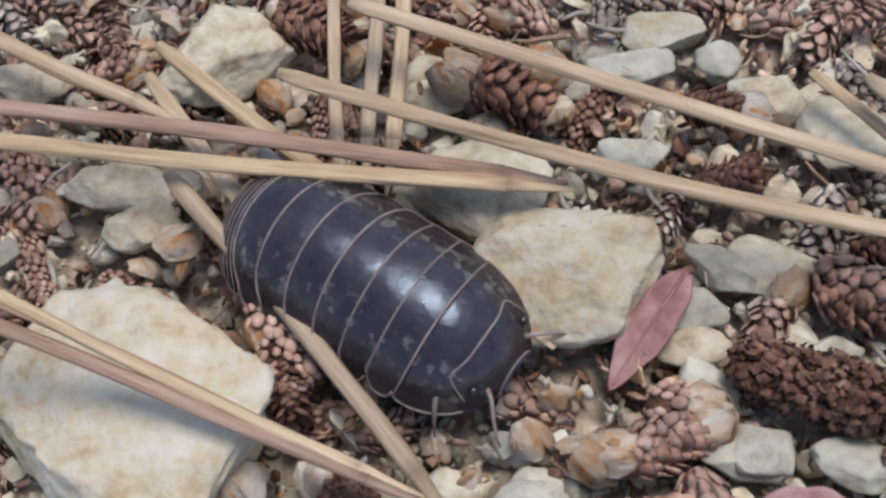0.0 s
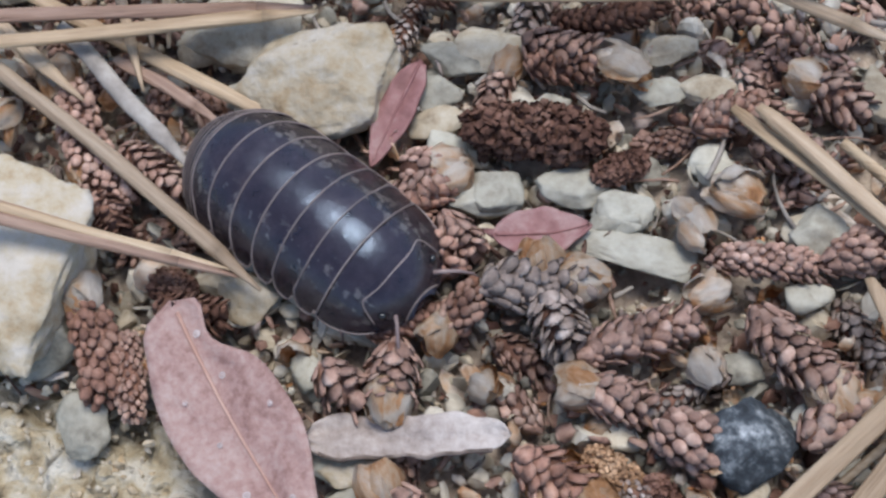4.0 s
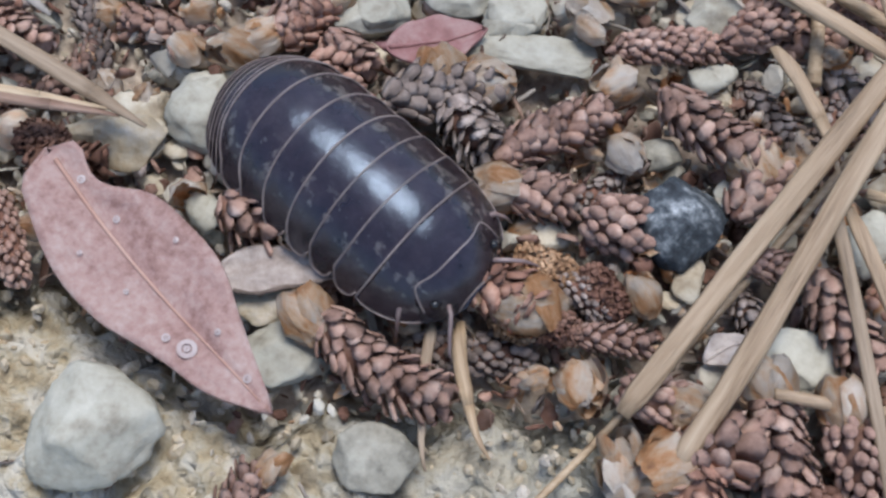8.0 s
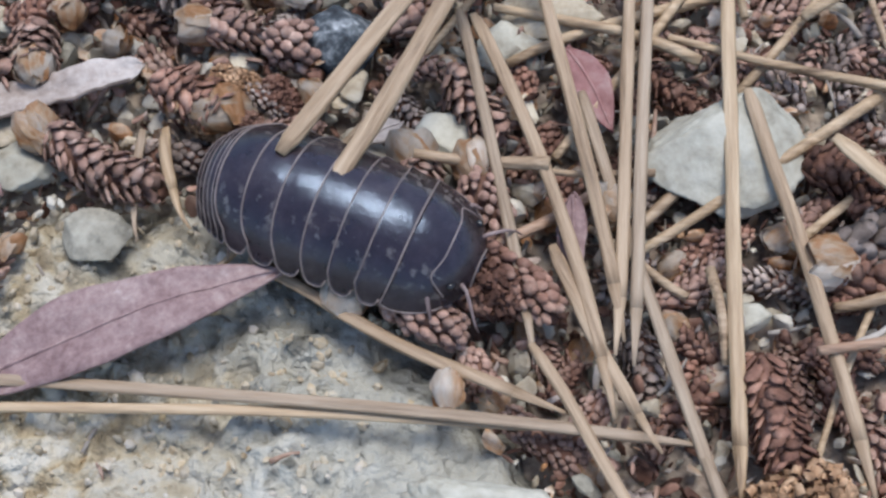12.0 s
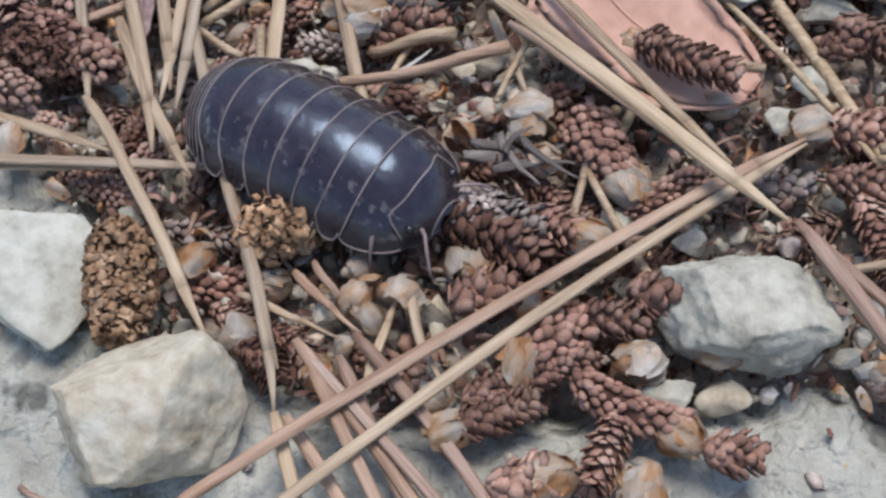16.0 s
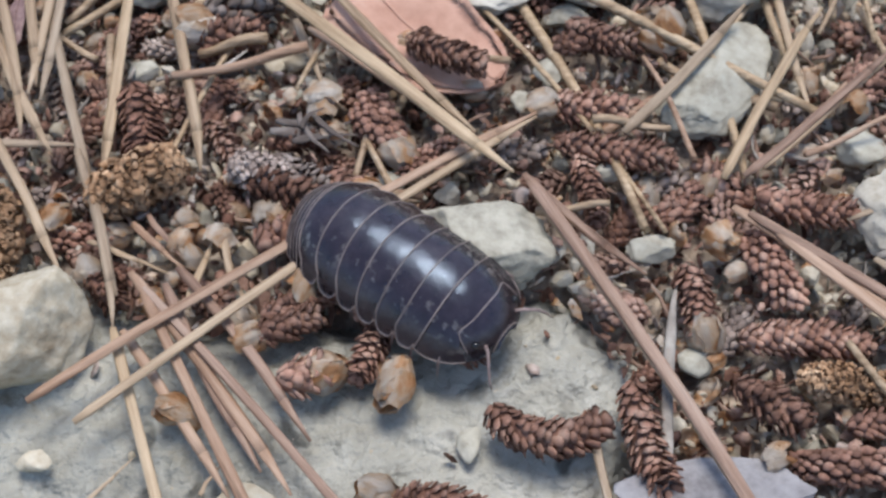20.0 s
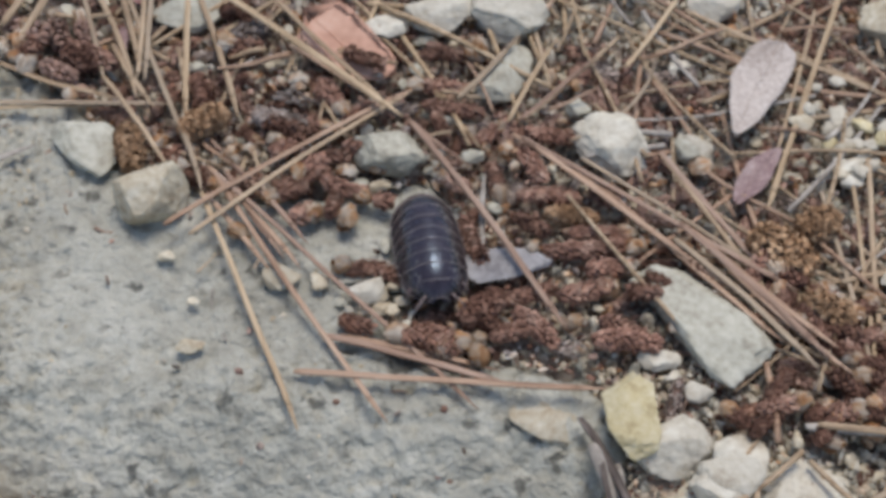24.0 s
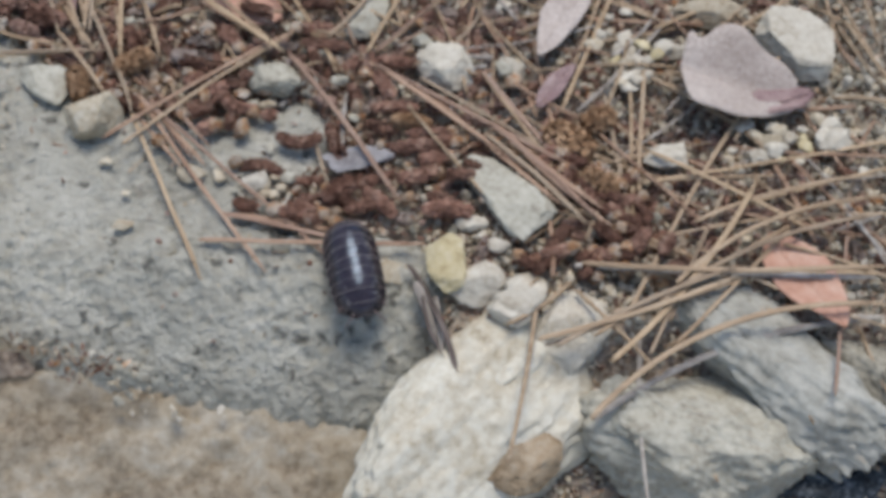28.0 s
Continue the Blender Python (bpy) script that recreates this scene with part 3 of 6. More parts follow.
def stone(x, y, z, l, d, h, yaw, tone, seed, cuts=11, name="", taper=None, rugged=0.0):
    """An angular limestone piece: a ball cut by planes, roughened. z is where it rests."""
    rnd = random.Random(seed)
    big = max(l, d)
    bm = bmesh.new()
    bmesh.ops.create_icosphere(bm, subdivisions=6 if rugged else 5 if big > 5 else 4 if big > 2.2 else 3, radius=1.0)
    planes = []
    for k in range(cuts):
        a, e = rnd.uniform(0, math.tau), rnd.uniform(-0.5, 1.1)
        planes.append((Vector((math.cos(a) * math.cos(e), math.sin(a) * math.cos(e), math.sin(e))), rnd.uniform(0.56, 0.84)))
    planes.append((Vector((rnd.uniform(-0.25, 0.25), rnd.uniform(-0.25, 0.25), 1)).normalized(), rnd.uniform(0.55, 0.8)))
    o = Vector((seed * 1.7, seed * 0.3, 0))
    taper = rnd.uniform(-0.22, 0.22) if taper is None else taper
    for v in bm.verts:
        p = v.co
        for nrm, lim in planes:
            s = p.dot(nrm)
            if s > lim:
                p = p - nrm * (s - lim) * 0.96
        p = p * (1 + 0.07 * noise.noise(p * 1.6 + o) + 0.05 * noise.noise(p * 4 + o) + 0.035 * noise.noise(p * 9 + o) + 0.02 * noise.noise(p * 20 + o))
        if rugged:
            # warts and eaten-out hollows
            w = noise.noise(p * 3.1 + o * 2)
            p = p * (1 + rugged * (0.10 * w + 0.075 * abs(noise.noise(p * 6.5 + o)) - 0.10 * max(0.0, noise.noise(p * 8 - o) - 0.22) + 0.03 * noise.noise(p * 15 - o) + 0.016 * noise.noise(p * 34 + o)))
        v.co = Vector((p.x * l * 0.62, p.y * d * 0.62 * (1 + taper * p.x), p.z * h * 0.6))
    mat, word = TONES[tone]
    if not name:
        name = "rock" if big > 5.5 else "stone" if big > 2.6 else "pebble"
    ob = mesh_object(name, bm, mat)
    ob.matrix_basis = at(x, y, z + h * 0.42, yaw, rnd.uniform(-6, 6), rnd.uniform(-6, 6))
    size = "large" if big > 5.5 else "" if big > 2.6 else "small"
    tagged(ob, " ".join(f"{size} angular {word} limestone {name} half sunk in the litter".split()), "stone", group="limestone pieces in the litter")
    KEEP.append((x, y, max(l, d) * 0.5))
    return ob


KEEP = []

# ---- spent pollen cones ----
CONES = {"B": (SCALE, "reddish-brown"), "L": (SCALELT, "pale pinkish-brown"), "K": (SCALEDK, "dark brown"), "G": (SCALEGR, "greyish weathered")}


def scale_shape():
    """Corners and faces of one cone scale, a small domed shield of unit size: x out along the scale, z its back."""
    v, f = [], []
    for x, w, z in ((0.0, 0.30, -0.02), (0.42, 0.53, 0.10), (0.80, 0.52, 0.15), (1.0, 0.30, 0.10)):
        v += [(x, -w, z - 0.10), (x, 0, z), (x, w, z - 0.10)]
    for r in range(3):
        for c in range(2):
            a = r * 3 + c
            f.append((a, a + 3, a + 4, a + 1))
    n = len(v)
    v += [(0.05, -0.26, -0.16), (0.05, 0.26, -0.16), (0.80, -0.34, -0.04), (0.80, 0.34, -0.04)]
    f += [(n, n + 1, n + 3, n + 2), (0, n, n + 2, 6), (0, 6, 3), (2, 8, n + 3, n + 1), (2, 5, 8), (9, 10, 11), (6, n + 2, n + 3, 8), (6, 8, 11, 9), (0, 2, n + 1, n)]
    return v, f


def bead_shape():
    """One plump pollen sac of unit size, for the cones that are still closed."""
    v, f = [(0.0, 0.0, -0.05)], []
    for x, r in ((0.10, 0.30), (0.42, 0.48), (0.76, 0.42), (0.97, 0.18)):
        v += [(x, r * math.cos(k * math.tau / 7), 0.05 + r * 0.85 * math.sin(k * math.tau / 7)) for k in range(7)]
    v.append((1.02, 0.0, 0.05))
    f += [(0, 1 + (k + 1) % 7, 1 + k) for k in range(7)]
    for r in range(3):
        f += [(1 + 7 * r + k, 1 + 7 * r + (k + 1) % 7, 8 + 7 * r + (k + 1) % 7, 8 + 7 * r + k) for k in range(7)]
    f += [(29, 22 + k, 22 + (k + 1) % 7) for k in range(7)]
    return v, f


SCALE_V, SCALE_F = scale_shape()
BEAD_V, BEAD_F = bead_shape()
scale_mesh, bead_mesh = {}, {}
for tone_key, (tone_mat, _) in CONES.items():
    sm = bpy.data.meshes.new("scale")
    sm.from_pydata([Vector(p) * MM for p in SCALE_V], [], SCALE_F)
    sm.materials.append(tone_mat)
    sm.shade_smooth()
    scale_mesh[tone_key] = sm
    sm = bpy.data.meshes.new("scale")
    sm.from_pydata([Vector(p) * MM for p in BEAD_V], [], BEAD_F)
    sm.materials.append(tone_mat)
    sm.shade_smooth()
    bead_mesh[tone_key] = sm


def scale_places(l, w, bend, rnd, pitch=0.40, agape=False):
    """Where the scales sit on a cone of length l and width w that lies along x."""
    out = []
    n = max(20, int(l / pitch * 6.6 * (2.0 / w) ** 0.5))
    curve = bend / max(l, 0.1)
    for k in range(n):
        s = (k + 0.5) / n
        prof = (1 - abs(2 * s - 1) ** 3.2) ** 0.5 * 0.82 + 0.18
        a = k * 2.39996 + rnd.uniform(-0.2, 0.2)
        r = w * (0.30 if agape else 0.36) * prof
        th = curve * (s - 0.5) * l
        ax = Vector((math.sin(th) / curve if abs(curve) > 1e-4 else (s - 0.5) * l, (1 - math.cos(th)) / curve if abs(curve) > 1e-4 else 0, 0))
        t = Vector((math.cos(th), math.sin(th), 0))
        side = Vector((-math.sin(th), math.cos(th), 0))
        nrm = side * math.cos(a) + Vector((0, 0, 1)) * math.sin(a)
        lean = rnd.uniform(0.35, 0.8) if agape else rnd.uniform(0.22, 0.62)
        d = (t * math.cos(lean) + nrm * math.sin(lean)).normalized()
        b = nrm.cross(t).normalized()
        up = d.cross(-b).normalized() if d.cross(-b).dot(nrm) > 0 else d.cross(b).normalized()
        size = w * (0.34 if agape else 0.38) * rnd.uniform(0.72, 1.22)
        yv = up.cross(d)
        m = Matrix((d, yv, up)).transposed().to_4x4() @ Matrix.Diagonal((size * 1.0, size * 0.85, size * 0.9, 1))
        m.translation = ax + nrm * r
        out.append(m)
    return out


def axis_tube(l, w, bend):
    curve = bend / max(l, 0.1)
    pts = []
    for k in range(9):
        th = curve * (k / 8 - 0.5) * l * 0.94
        pts.append((math.sin(th) / curve if abs(curve) > 1e-4 else (k / 8 - 0.5) * l * 0.94, (1 - math.cos(th)) / curve if abs(curve) > 1e-4 else 0, 0))
    return tube(bmesh.new(), pts, [w * 0.30 * (1 - abs(k / 4 - 1) ** 3) ** 0.5 + w * 0.05 for k in range(9)], 8)


def bract_shell(r, l, seed):
    """A papery bract: a hollow pointed cup along x."""
    bm = bmesh.new()
    rnd = random.Random(seed)
    grid = []
    for i in range(8):
        s = i / 7
        rad = r * math.sin(math.pi * (0.10 + 0.76 * s)) ** 0.8
        ring = []
        for k in range(9):
            a = (k / 8 - 0.5) * 2.9
            j = 1 + 0.26 * noise.noise((s * 3.5, a * 1.6, seed * 1.3)) + 0.10 * math.sin(k * 2.6 + seed) + 0.10 * noise.noise((s * 9, a * 5, seed))
            ring.append(bm.verts.new((l * (s - 0.5) - 0.14 * l * s * abs(k / 4 - 1) ** 1.5 + 0.09 * l * s * noise.noise((a * 2.5, s, seed)), rad * math.sin(a) * j, rad * math.cos(a) * j)))
        grid.append(ring)
    for i in range(7):
        for k in range(8):
            bm.faces.new((grid[i][k], grid[i + 1][k], grid[i + 1][k + 1], grid[i][k + 1]))
    bmesh.ops.solidify(bm, geom=bm.faces[:], thickness=0.07)
    bmesh.ops.recalc_face_normals(bm, faces=bm.faces[:])
    return bm


def add_bracts(owner, x, w, seed):
    for k in range(3):
        b = part("bract", bract_shell(w * 0.48, w * 1.15, seed + k), BUD, owner, "papery tan and orange bract")
        b.matrix_basis = at(x, 0, 0, 180 + (k - 1) * 24 + seed * 7 % 13, 120 * k + seed * 40 % 90, (k - 1) * 16)


def cone(x, y, z, l, w, yaw, bend, tone, bud, seed, detail=0):
    """A fallen pollen cone; detail: its scales are separate pieces. bud: bracts at its end (1 fore, -1 aft)."""
    rnd = random.Random(seed)
    mat, word = CONES[tone]
    if not bud and seed % 3 == 0:
        bud = 1 if seed % 2 else -1
    ob = empty("pollen_cone", at(x, y, z + w * 0.42, yaw, rnd.uniform(0, 360), rnd.uniform(-7, 7)))
    tagged(ob, f"{word} spent pollen cone in the litter" + (" with orange bracts" if bud else ""), "pine cone", group="spent pollen cones")
    part("core", axis_tube(l, w, bend), SCALEDK, ob)
    beaded = tone not in "K" and seed % 7 in (1, 4)
    places = scale_places(l, w, bend, rnd, 0.30 if beaded else 0.33 if tone in "BK" else 0.40, tone in "BK" and not beaded)
    if beaded:
        places = [m @ Matrix.Diagonal((rnd.uniform(0.65, 0.9), rnd.uniform(0.62, 0.85), rnd.uniform(0.6, 0.85), 1)) for m in places]
    if detail:
        for m in places:
            s = new("scale", (bead_mesh if beaded else scale_mesh)[tone])
            s.parent = ob
            m = m.copy()
            m.translation *= MM
            s.matrix_basis = m
    else:
        join_scales("scale_coat", places, mat, ob, beaded)
    if bud:
        add_bracts(ob, bud * l * 0.5, w, seed)
    KEEP.append((x, y, max(l, w) * 0.42))
    return ob


def join_scales(name, places, mat, parent, beaded=False):
    base, skin = (np.array(BEAD_V), BEAD_F) if beaded else (np.array(SCALE_V), SCALE_F)
    verts = np.concatenate([base @ np.array(m.to_3x3()).T + np.array(m.translation) for m in places]) * MM
    n = len(base)
    faces = [tuple(i + n * k for i in f) for k in range(len(places)) for f in skin]
    me = bpy.data.meshes.new(name)
    me.from_pydata(verts.tolist(), [], faces)
    me.materials.append(mat)
    me.shade_smooth()
    ob = new(name, me)
    ob.parent = parent
    if parent is not None:
        ob["kind"] = "stuff"
    return ob


def frayed(x, y, z, l, w, yaw, tone, seed):
    """A frayed, burst cone: curled scales standing out on all sides."""
    rnd = random.Random(seed)
    mat, word = {"F": (FLUFF, "tan"), "K": (SCALEDK, "dark red-brown"), "G": (SCALEGR, "greyish")}[tone]
    ob = empty("frayed_cone", at(x, y, z + w * 0.40, yaw, rnd.uniform(0, 360)))
    tagged(ob, f"{word} burst pine cone with frayed curled scales", "pine cone", group="frayed cones")
    part("core", axis_tube(l, w * 0.75, rnd.uniform(-0.4, 0.4)), mat, ob)
    verts, faces = [], []
    for k in range(int(420 * (l / w) ** 0.7 + 200)):
        # a curled scrap: a narrow strip rolled over, its edge frilled
        sx, a = rnd.uniform(-0.5, 0.5), rnd.uniform(0, math.tau)
        prof = (1 - abs(2 * sx) ** 3.2) ** 0.5
        nrm = Vector((rnd.uniform(-0.5, 0.5), math.cos(a), math.sin(a))).normalized()
        turn = nrm.to_track_quat("Z", "X").to_matrix() @ Matrix.Rotation(rnd.uniform(0, 6.3), 3, "Z")
        base = Vector((sx * l, 0, 0)) + Vector((0, math.cos(a), math.sin(a))) * w * 0.37 * prof * rnd.uniform(0.72, 1.16)
        size, roll = w * rnd.uniform(0.05, 0.10), rnd.uniform(2.4, 5.0)
        n = len(verts)
        for i in range(6):
            th = roll * i / 5
            for c in range(4):
                q = Vector((size * math.sin(th) * 0.7, (c - 1.5) * size * rnd.uniform(0.40, 0.62), size * (1 - math.cos(th)) * 0.8 + rnd.uniform(-0.12, 0.12) * size))
                verts.append((base + turn @ q) * MM)
        for i in range(5):
            for c in range(3):
                v = n + i * 4 + c
                faces.append((v, v + 4, v + 5, v + 1))
    me = bpy.data.meshes.new("scale_coat")
    me.from_pydata(verts, [], faces)
    me.materials.append(mat)
    me.shade_smooth()
    coat = new("scale_coat", me)
    coat.parent = ob
    coat["kind"] = "stuff"
    KEEP.append((x, y, max(l, w) * 0.42))
    return ob


def bud(x, y, z, r, yaw, seed):
    """A loose cluster of papery bracts."""
    rnd = random.Random(seed)
    ob = empty("bract_husk", at(x, y, z + r * 0.75, yaw, rnd.uniform(-40, 40), rnd.uniform(-30, 10)))
    tagged(ob, "loose husk of papery tan and orange bracts", "husk", group="bract husks")
    for k in range(4):
        b = part("bract", bract_shell(r * (0.95 - 0.12 * k), r * 2.2, seed * 3 + k), BUD, ob)
        b.matrix_basis = at(rnd.uniform(-0.4, 0.4) * r, rnd.uniform(-0.3, 0.3) * r, rnd.uniform(-0.2, 0.2) * r, rnd.uniform(-40, 40), 90 * k + 40 * rnd.random(), rnd.uniform(-28, 28))
    KEEP.append((x, y, r))
    return ob


# ---- needles, leaves ----
def needle(x0, y0, z0, x1, y1, z1, bow, tone, w, seed):
    """A dry pine needle from end to end, slightly bowed, flat on one side, tapered at its tip."""
    skins, word = {"S": ((STRAW, STRAWGR, STRAWLT, STRAW), "straw-coloured"), "R": ((RUSSET, RUSSETDK), "russet-brown"), "P": ((PALEND,), "pale grey"), "D": ((DARKTWIG,), "dark weathered")}[tone]
    mat = skins[seed % len(skins)]
    rnd = random.Random(seed)
    a, b = Vector((x0, y0, z0)), Vector((x1, y1, z1))
    mid, d = (a + b) / 2, b - a
    length = d.length
    n = max(10, int(length / 0.9))
    bm = bmesh.new()
    rings = []
    for k in range(n + 1):
        s = k / n
        c = Vector(((s - 0.5) * length, bow * 4 * s * (1 - s) + 0.12 * noise.noise((s * 3, seed, 1)), 0.14 * noise.noise((s * 3, seed, 5))))
        r = w * 0.5 * (1.0 - 0.14 * noise.noise((s * 7, seed, 3))) * min(1.0, 0.62 + 0.38 * s * length / 0.5, 0.22 + 0.78 * (1 - s) * length / 3.0)
        ring = []
        for q in range(12):
            e = math.tau * q / 12
            y, z = math.cos(e), math.sin(e)
            z *= 0.60 if z > 0 else 0.25
            if q == 3 and tone in "SR":
                z -= 0.10
            ring.append(bm.verts.new(c + Vector((0, y * r, z * r))))
        rings.append(ring)
    name = "twig" if tone in "PD" else "pine_needle"
    place = at(*mid, math.degrees(math.atan2(d.y, d.x)), 0, -math.degrees(math.asin(d.z / length)))
    if tone in "PD":
        for r, s in zip(rings, rings[1:]):
            for i in range(12):
                bm.faces.new((r[i], s[i], s[(i + 1) % 12], r[(i + 1) % 12]))
        bm.faces.new(rings[0])
        bm.faces.new(rings[-1][::-1])
        ob = mesh_object(name, bm, mat)
        ob.matrix_basis = place
    else:
        cut = n - max(2, min(4, int(2.4 / length * n + 0.5)))
        shapes = [[v.co.copy() for v in r] for r in rings]
        bm.free()
        ob = empty(name, place)
        grain = Vector((seed * 13.0 % 97, seed * 7.0 % 31, 0))
        for piece, lo, hi in (("shaft", 0, cut), ("tip", cut, n)):
            bm = bmesh.new()
            rows = [[bm.verts.new(c + grain) for c in r] for r in shapes[lo:hi + 1]]
            for r, s in zip(rows, rows[1:]):
                for i in range(12):
                    bm.faces.new((r[i], s[i], s[(i + 1) % 12], r[(i + 1) % 12]))
            bm.faces.new(rows[0])
            bm.faces.new(rows[-1][::-1])
            part(piece, bm, mat, ob).matrix_basis = Matrix.Translation(-grain * MM)
    return tagged(ob, f"{word} dry {'twig' if tone in 'PD' else 'pine needle'} lying across the litter", "twig" if tone in "PD" else "needle", group="dry needles")


LEAVES = {"P": (LEAFPK, "dusty pink"), "M": (LEAFMV, "mauve-brown"), "R": (LEAFRD, "dark red"), "O": (LEAFOR, "salmon-orange"), "G": (LEAFGR, "greyish pink")}


def leaf(x, y, z, l, w, yaw, tilt, roll, tone, seed, fold=0.18, spots=0, blunt=0.0, rib=True, chip=False, notch=0.0, tip=0.75):
    """A dry leaf: a lance-shaped blade folded on its midrib, curled and dented, with a raised rib."""
    mat, word = LEAVES[tone]
    rnd = random.Random(seed)
    bm = bmesh.new()
    nu, nv = 12, 30

    def surf(s, u):
        prof = math.sin(math.pi * (blunt + (1 - blunt) * s)) ** tip * (1.12 - 0.35 * s) * min(1.0, (s / 0.05) ** 0.5 if blunt else 1.0)
        if chip:
            prof = max(0.0, 1 - abs(2 * s - 1) ** 5) ** 0.5 * (1.05 - 0.3 * s + 0.2 * noise.noise((s * 9, u * 2, 4)))
        hw = w * 0.5 * prof * (1 + 0.22 * noise.noise((s * 4, seed * 2.1 + (5 if u > 0 else 0), 0)))
        if u > 0:
            hw *= 1 - notch * math.exp(-((s - 0.15) / 0.11) ** 2) + 0.25 * notch * math.exp(-((s - 0.45) / 0.15) ** 2)
        yy = hw * u + 0.05 * w * math.sin(s * 4 + seed)
        zz = abs(u) * hw * fold + 0.05 * l * math.sin(s * math.pi + seed) + 0.022 * l * noise.noise((s * 4, u * 1.5, seed)) + 0.008 * l * noise.noise((s * 13, u * 4, seed))
        return Vector(((s - 0.5) * l, yy, zz))

    grid = [[bm.verts.new(surf(j / nv, -1 + 2 * i / nu)) for i in range(nu + 1)] for j in range(nv + 1)]
    for j in range(nv):
        for i in range(nu):
            bm.faces.new((grid[j][i], grid[j + 1][i], grid[j + 1][i + 1], grid[j][i + 1]))
    bmesh.ops.remove_doubles(bm, verts=bm.verts[:], dist=0.004)
    bmesh.ops.solidify(bm, geom=bm.faces[:], thickness=0.14)
    bmesh.ops.recalc_face_normals(bm, faces=bm.faces[:])
    ob = empty("dry_leaf", at(x, y, z, yaw, roll, tilt))
    tagged(ob, "pale grey flat chip of curled bark" if chip else f"{word} dry leaf lying on the litter", "leaf", group="dry leaves")
    part("blade", bm, mat, ob)
    if rib:
        ridge = bmesh.new()
        line = [surf(k / 24, 0) + Vector((0, 0, 0.03)) for k in range(1, 24)]
        tube(ridge, line, [0.10 - 0.003 * k for k in range(23)], 6)
        part("midrib", ridge, VEIN if tone == "P" else mat, ob, "paler raised midrib")
    if chip:
        fray = bmesh.new()
        line = [surf(k / 26, -1) + Vector((0, 0.06 * noise.noise((k * 0.7, seed, 1)), 0.03 * noise.noise((k * 0.9, seed, 6)))) for k in range(2, 25)]
        tube(fray, line, [0.10 + 0.06 * noise.noise((k * 0.8, seed, 9)) for k in range(23)], 6)
        part("torn_edge", fray, SCALEGR, ob, "dark ragged torn edge")
    for k in range(spots):
        s, u = (rnd.uniform(0.1, 0.9), rnd.uniform(-0.7, 0.7)) if k else (0.72, -0.42)
        r = 0.10 + 0.14 * rnd.random() if k else 0.40
        sp = bmesh.new()
        # a ring and a centre, flush with the blade
        rings = []
        for rad in (r, r * 0.50, r * 0.36, r * 0.06):
            rings.append([sp.verts.new((rad * math.cos(a * 0.39) * (1 + 0.1 * noise.noise((a, k, 2))), rad * math.sin(a * 0.39), 0.012 if rad in (r, r * 0.36) else 0.03)) for a in range(16)])
        for ra, rb in ((rings[0], rings[1]), (rings[2], rings[3])):
            for i in range(16):
                sp.faces.new((ra[i], ra[(i + 1) % 16], rb[(i + 1) % 16], rb[i]))
        q = part("spot", sp, SPOT, ob, "pale ring-shaped fungal spot")
        q.matrix_basis = at(*(surf(s, u) + Vector((0, 0, 0.085))), 0, math.degrees(math.atan(fold * (1 if u > 0 else -1))), 0)
    for s in (-0.4, -0.2, 0.0, 0.2, 0.4):
        KEEP.append((x + s * l * math.cos(radians(yaw)), y + s * l * math.sin(radians(yaw)), w * 0.5))
    return ob


# ---- things of the litter (millimetres, degrees) ----
# needles
needle(-40.5, 17.36, 4.45, -12.61, 25.27, 3, 0.19, "R", 0.80, 1)
needle(-39.69, 15.9, 4.45, -12.26, 25.11, 3, -0.25, "S", 0.80, 2)
needle(-25.36, 24.68, 4.5, 14.12, 31.1, 3.88, -1.2, "S", 0.75, 3)
needle(-23.99, 28.6, 5, 15.24, 30, 5, 0.06, "S", 0.75, 4)
needle(-26.37, 36.02, 2, -20.22, 22, 2, -0.22, "S", 0.70, 5)
needle(-25.77, 36.26, 2, -19.43, 22.18, 2, 0.24, "S", 0.70, 6)
needle(-42.68, 22.42, 3, -28.4, 21.65, 3, -0.1, "S", 0.80, 7)
needle(-31.76, 23.4, 2.5, -22.6, 18.51, 2, -0.11, "S", 0.80, 8)
needle(-28.3, 19.45, 2.6, -10.46, 10.96, 2.4, 0.24, "S", 0.80, 9)
needle(-33.05, 10.69, 9.48, -12.13, 11.6, 2.4, -0.21, "S", 0.50, 10)
needle(-32.72, 9.38, 9.18, -11.66, 11.38, 2.3, 0.04, "R", 0.60, 11)
needle(-32.91, 10.19, 9.44, -12.01, 11.52, 2.2, 0.16, "R", 0.40, 12)
needle(-3.52, 33.68, 4, 14.72, 27.84, 4, -0.25, "S", 0.80, 13)
needle(-5.74, 34.1, 2.5, 1.45, 30.86, 2, 0.18, "S", 0.60, 14)
needle(-25.13, 22.02, 2.5, -15.7, 15.97, 2, 0.01, "P", 0.90, 15)
needle(-26.65, 30.98, 2, -19.79, 19.61, 2, -0.2, "S", 0.60, 16)
needle(-22.13, 21.19, 1.6, -15.01, 18.56, 1.6, 0.25, "R", 0.70, 17)
needle(-32.76, 25.32, 1.6, -10.51, 19.11, 1.6, -0.13, "S", 0.80, 18)
needle(8.89, 24.5, 2.5, 23.08, 15.2, 2.5, -0.07, "S", 0.80, 19)
needle(14.92, 17.62, 2, 17.38, 11.49, 3, 0.4, "S", 0.70, 20)
needle(2.01, 4.49, 0.6, 2.42, -1.48, 0.4, -0.23, "S", 0.50, 21)
needle(3.12, 4.61, 0.6, 4.84, -0.77, 0.4, -0.4, "S", 0.60, 22)
lifted_needle = needle(9.58, 1.10, 2.1, 23.62, 21.93, 6.58, 0.12, "S", 0.95, 23)
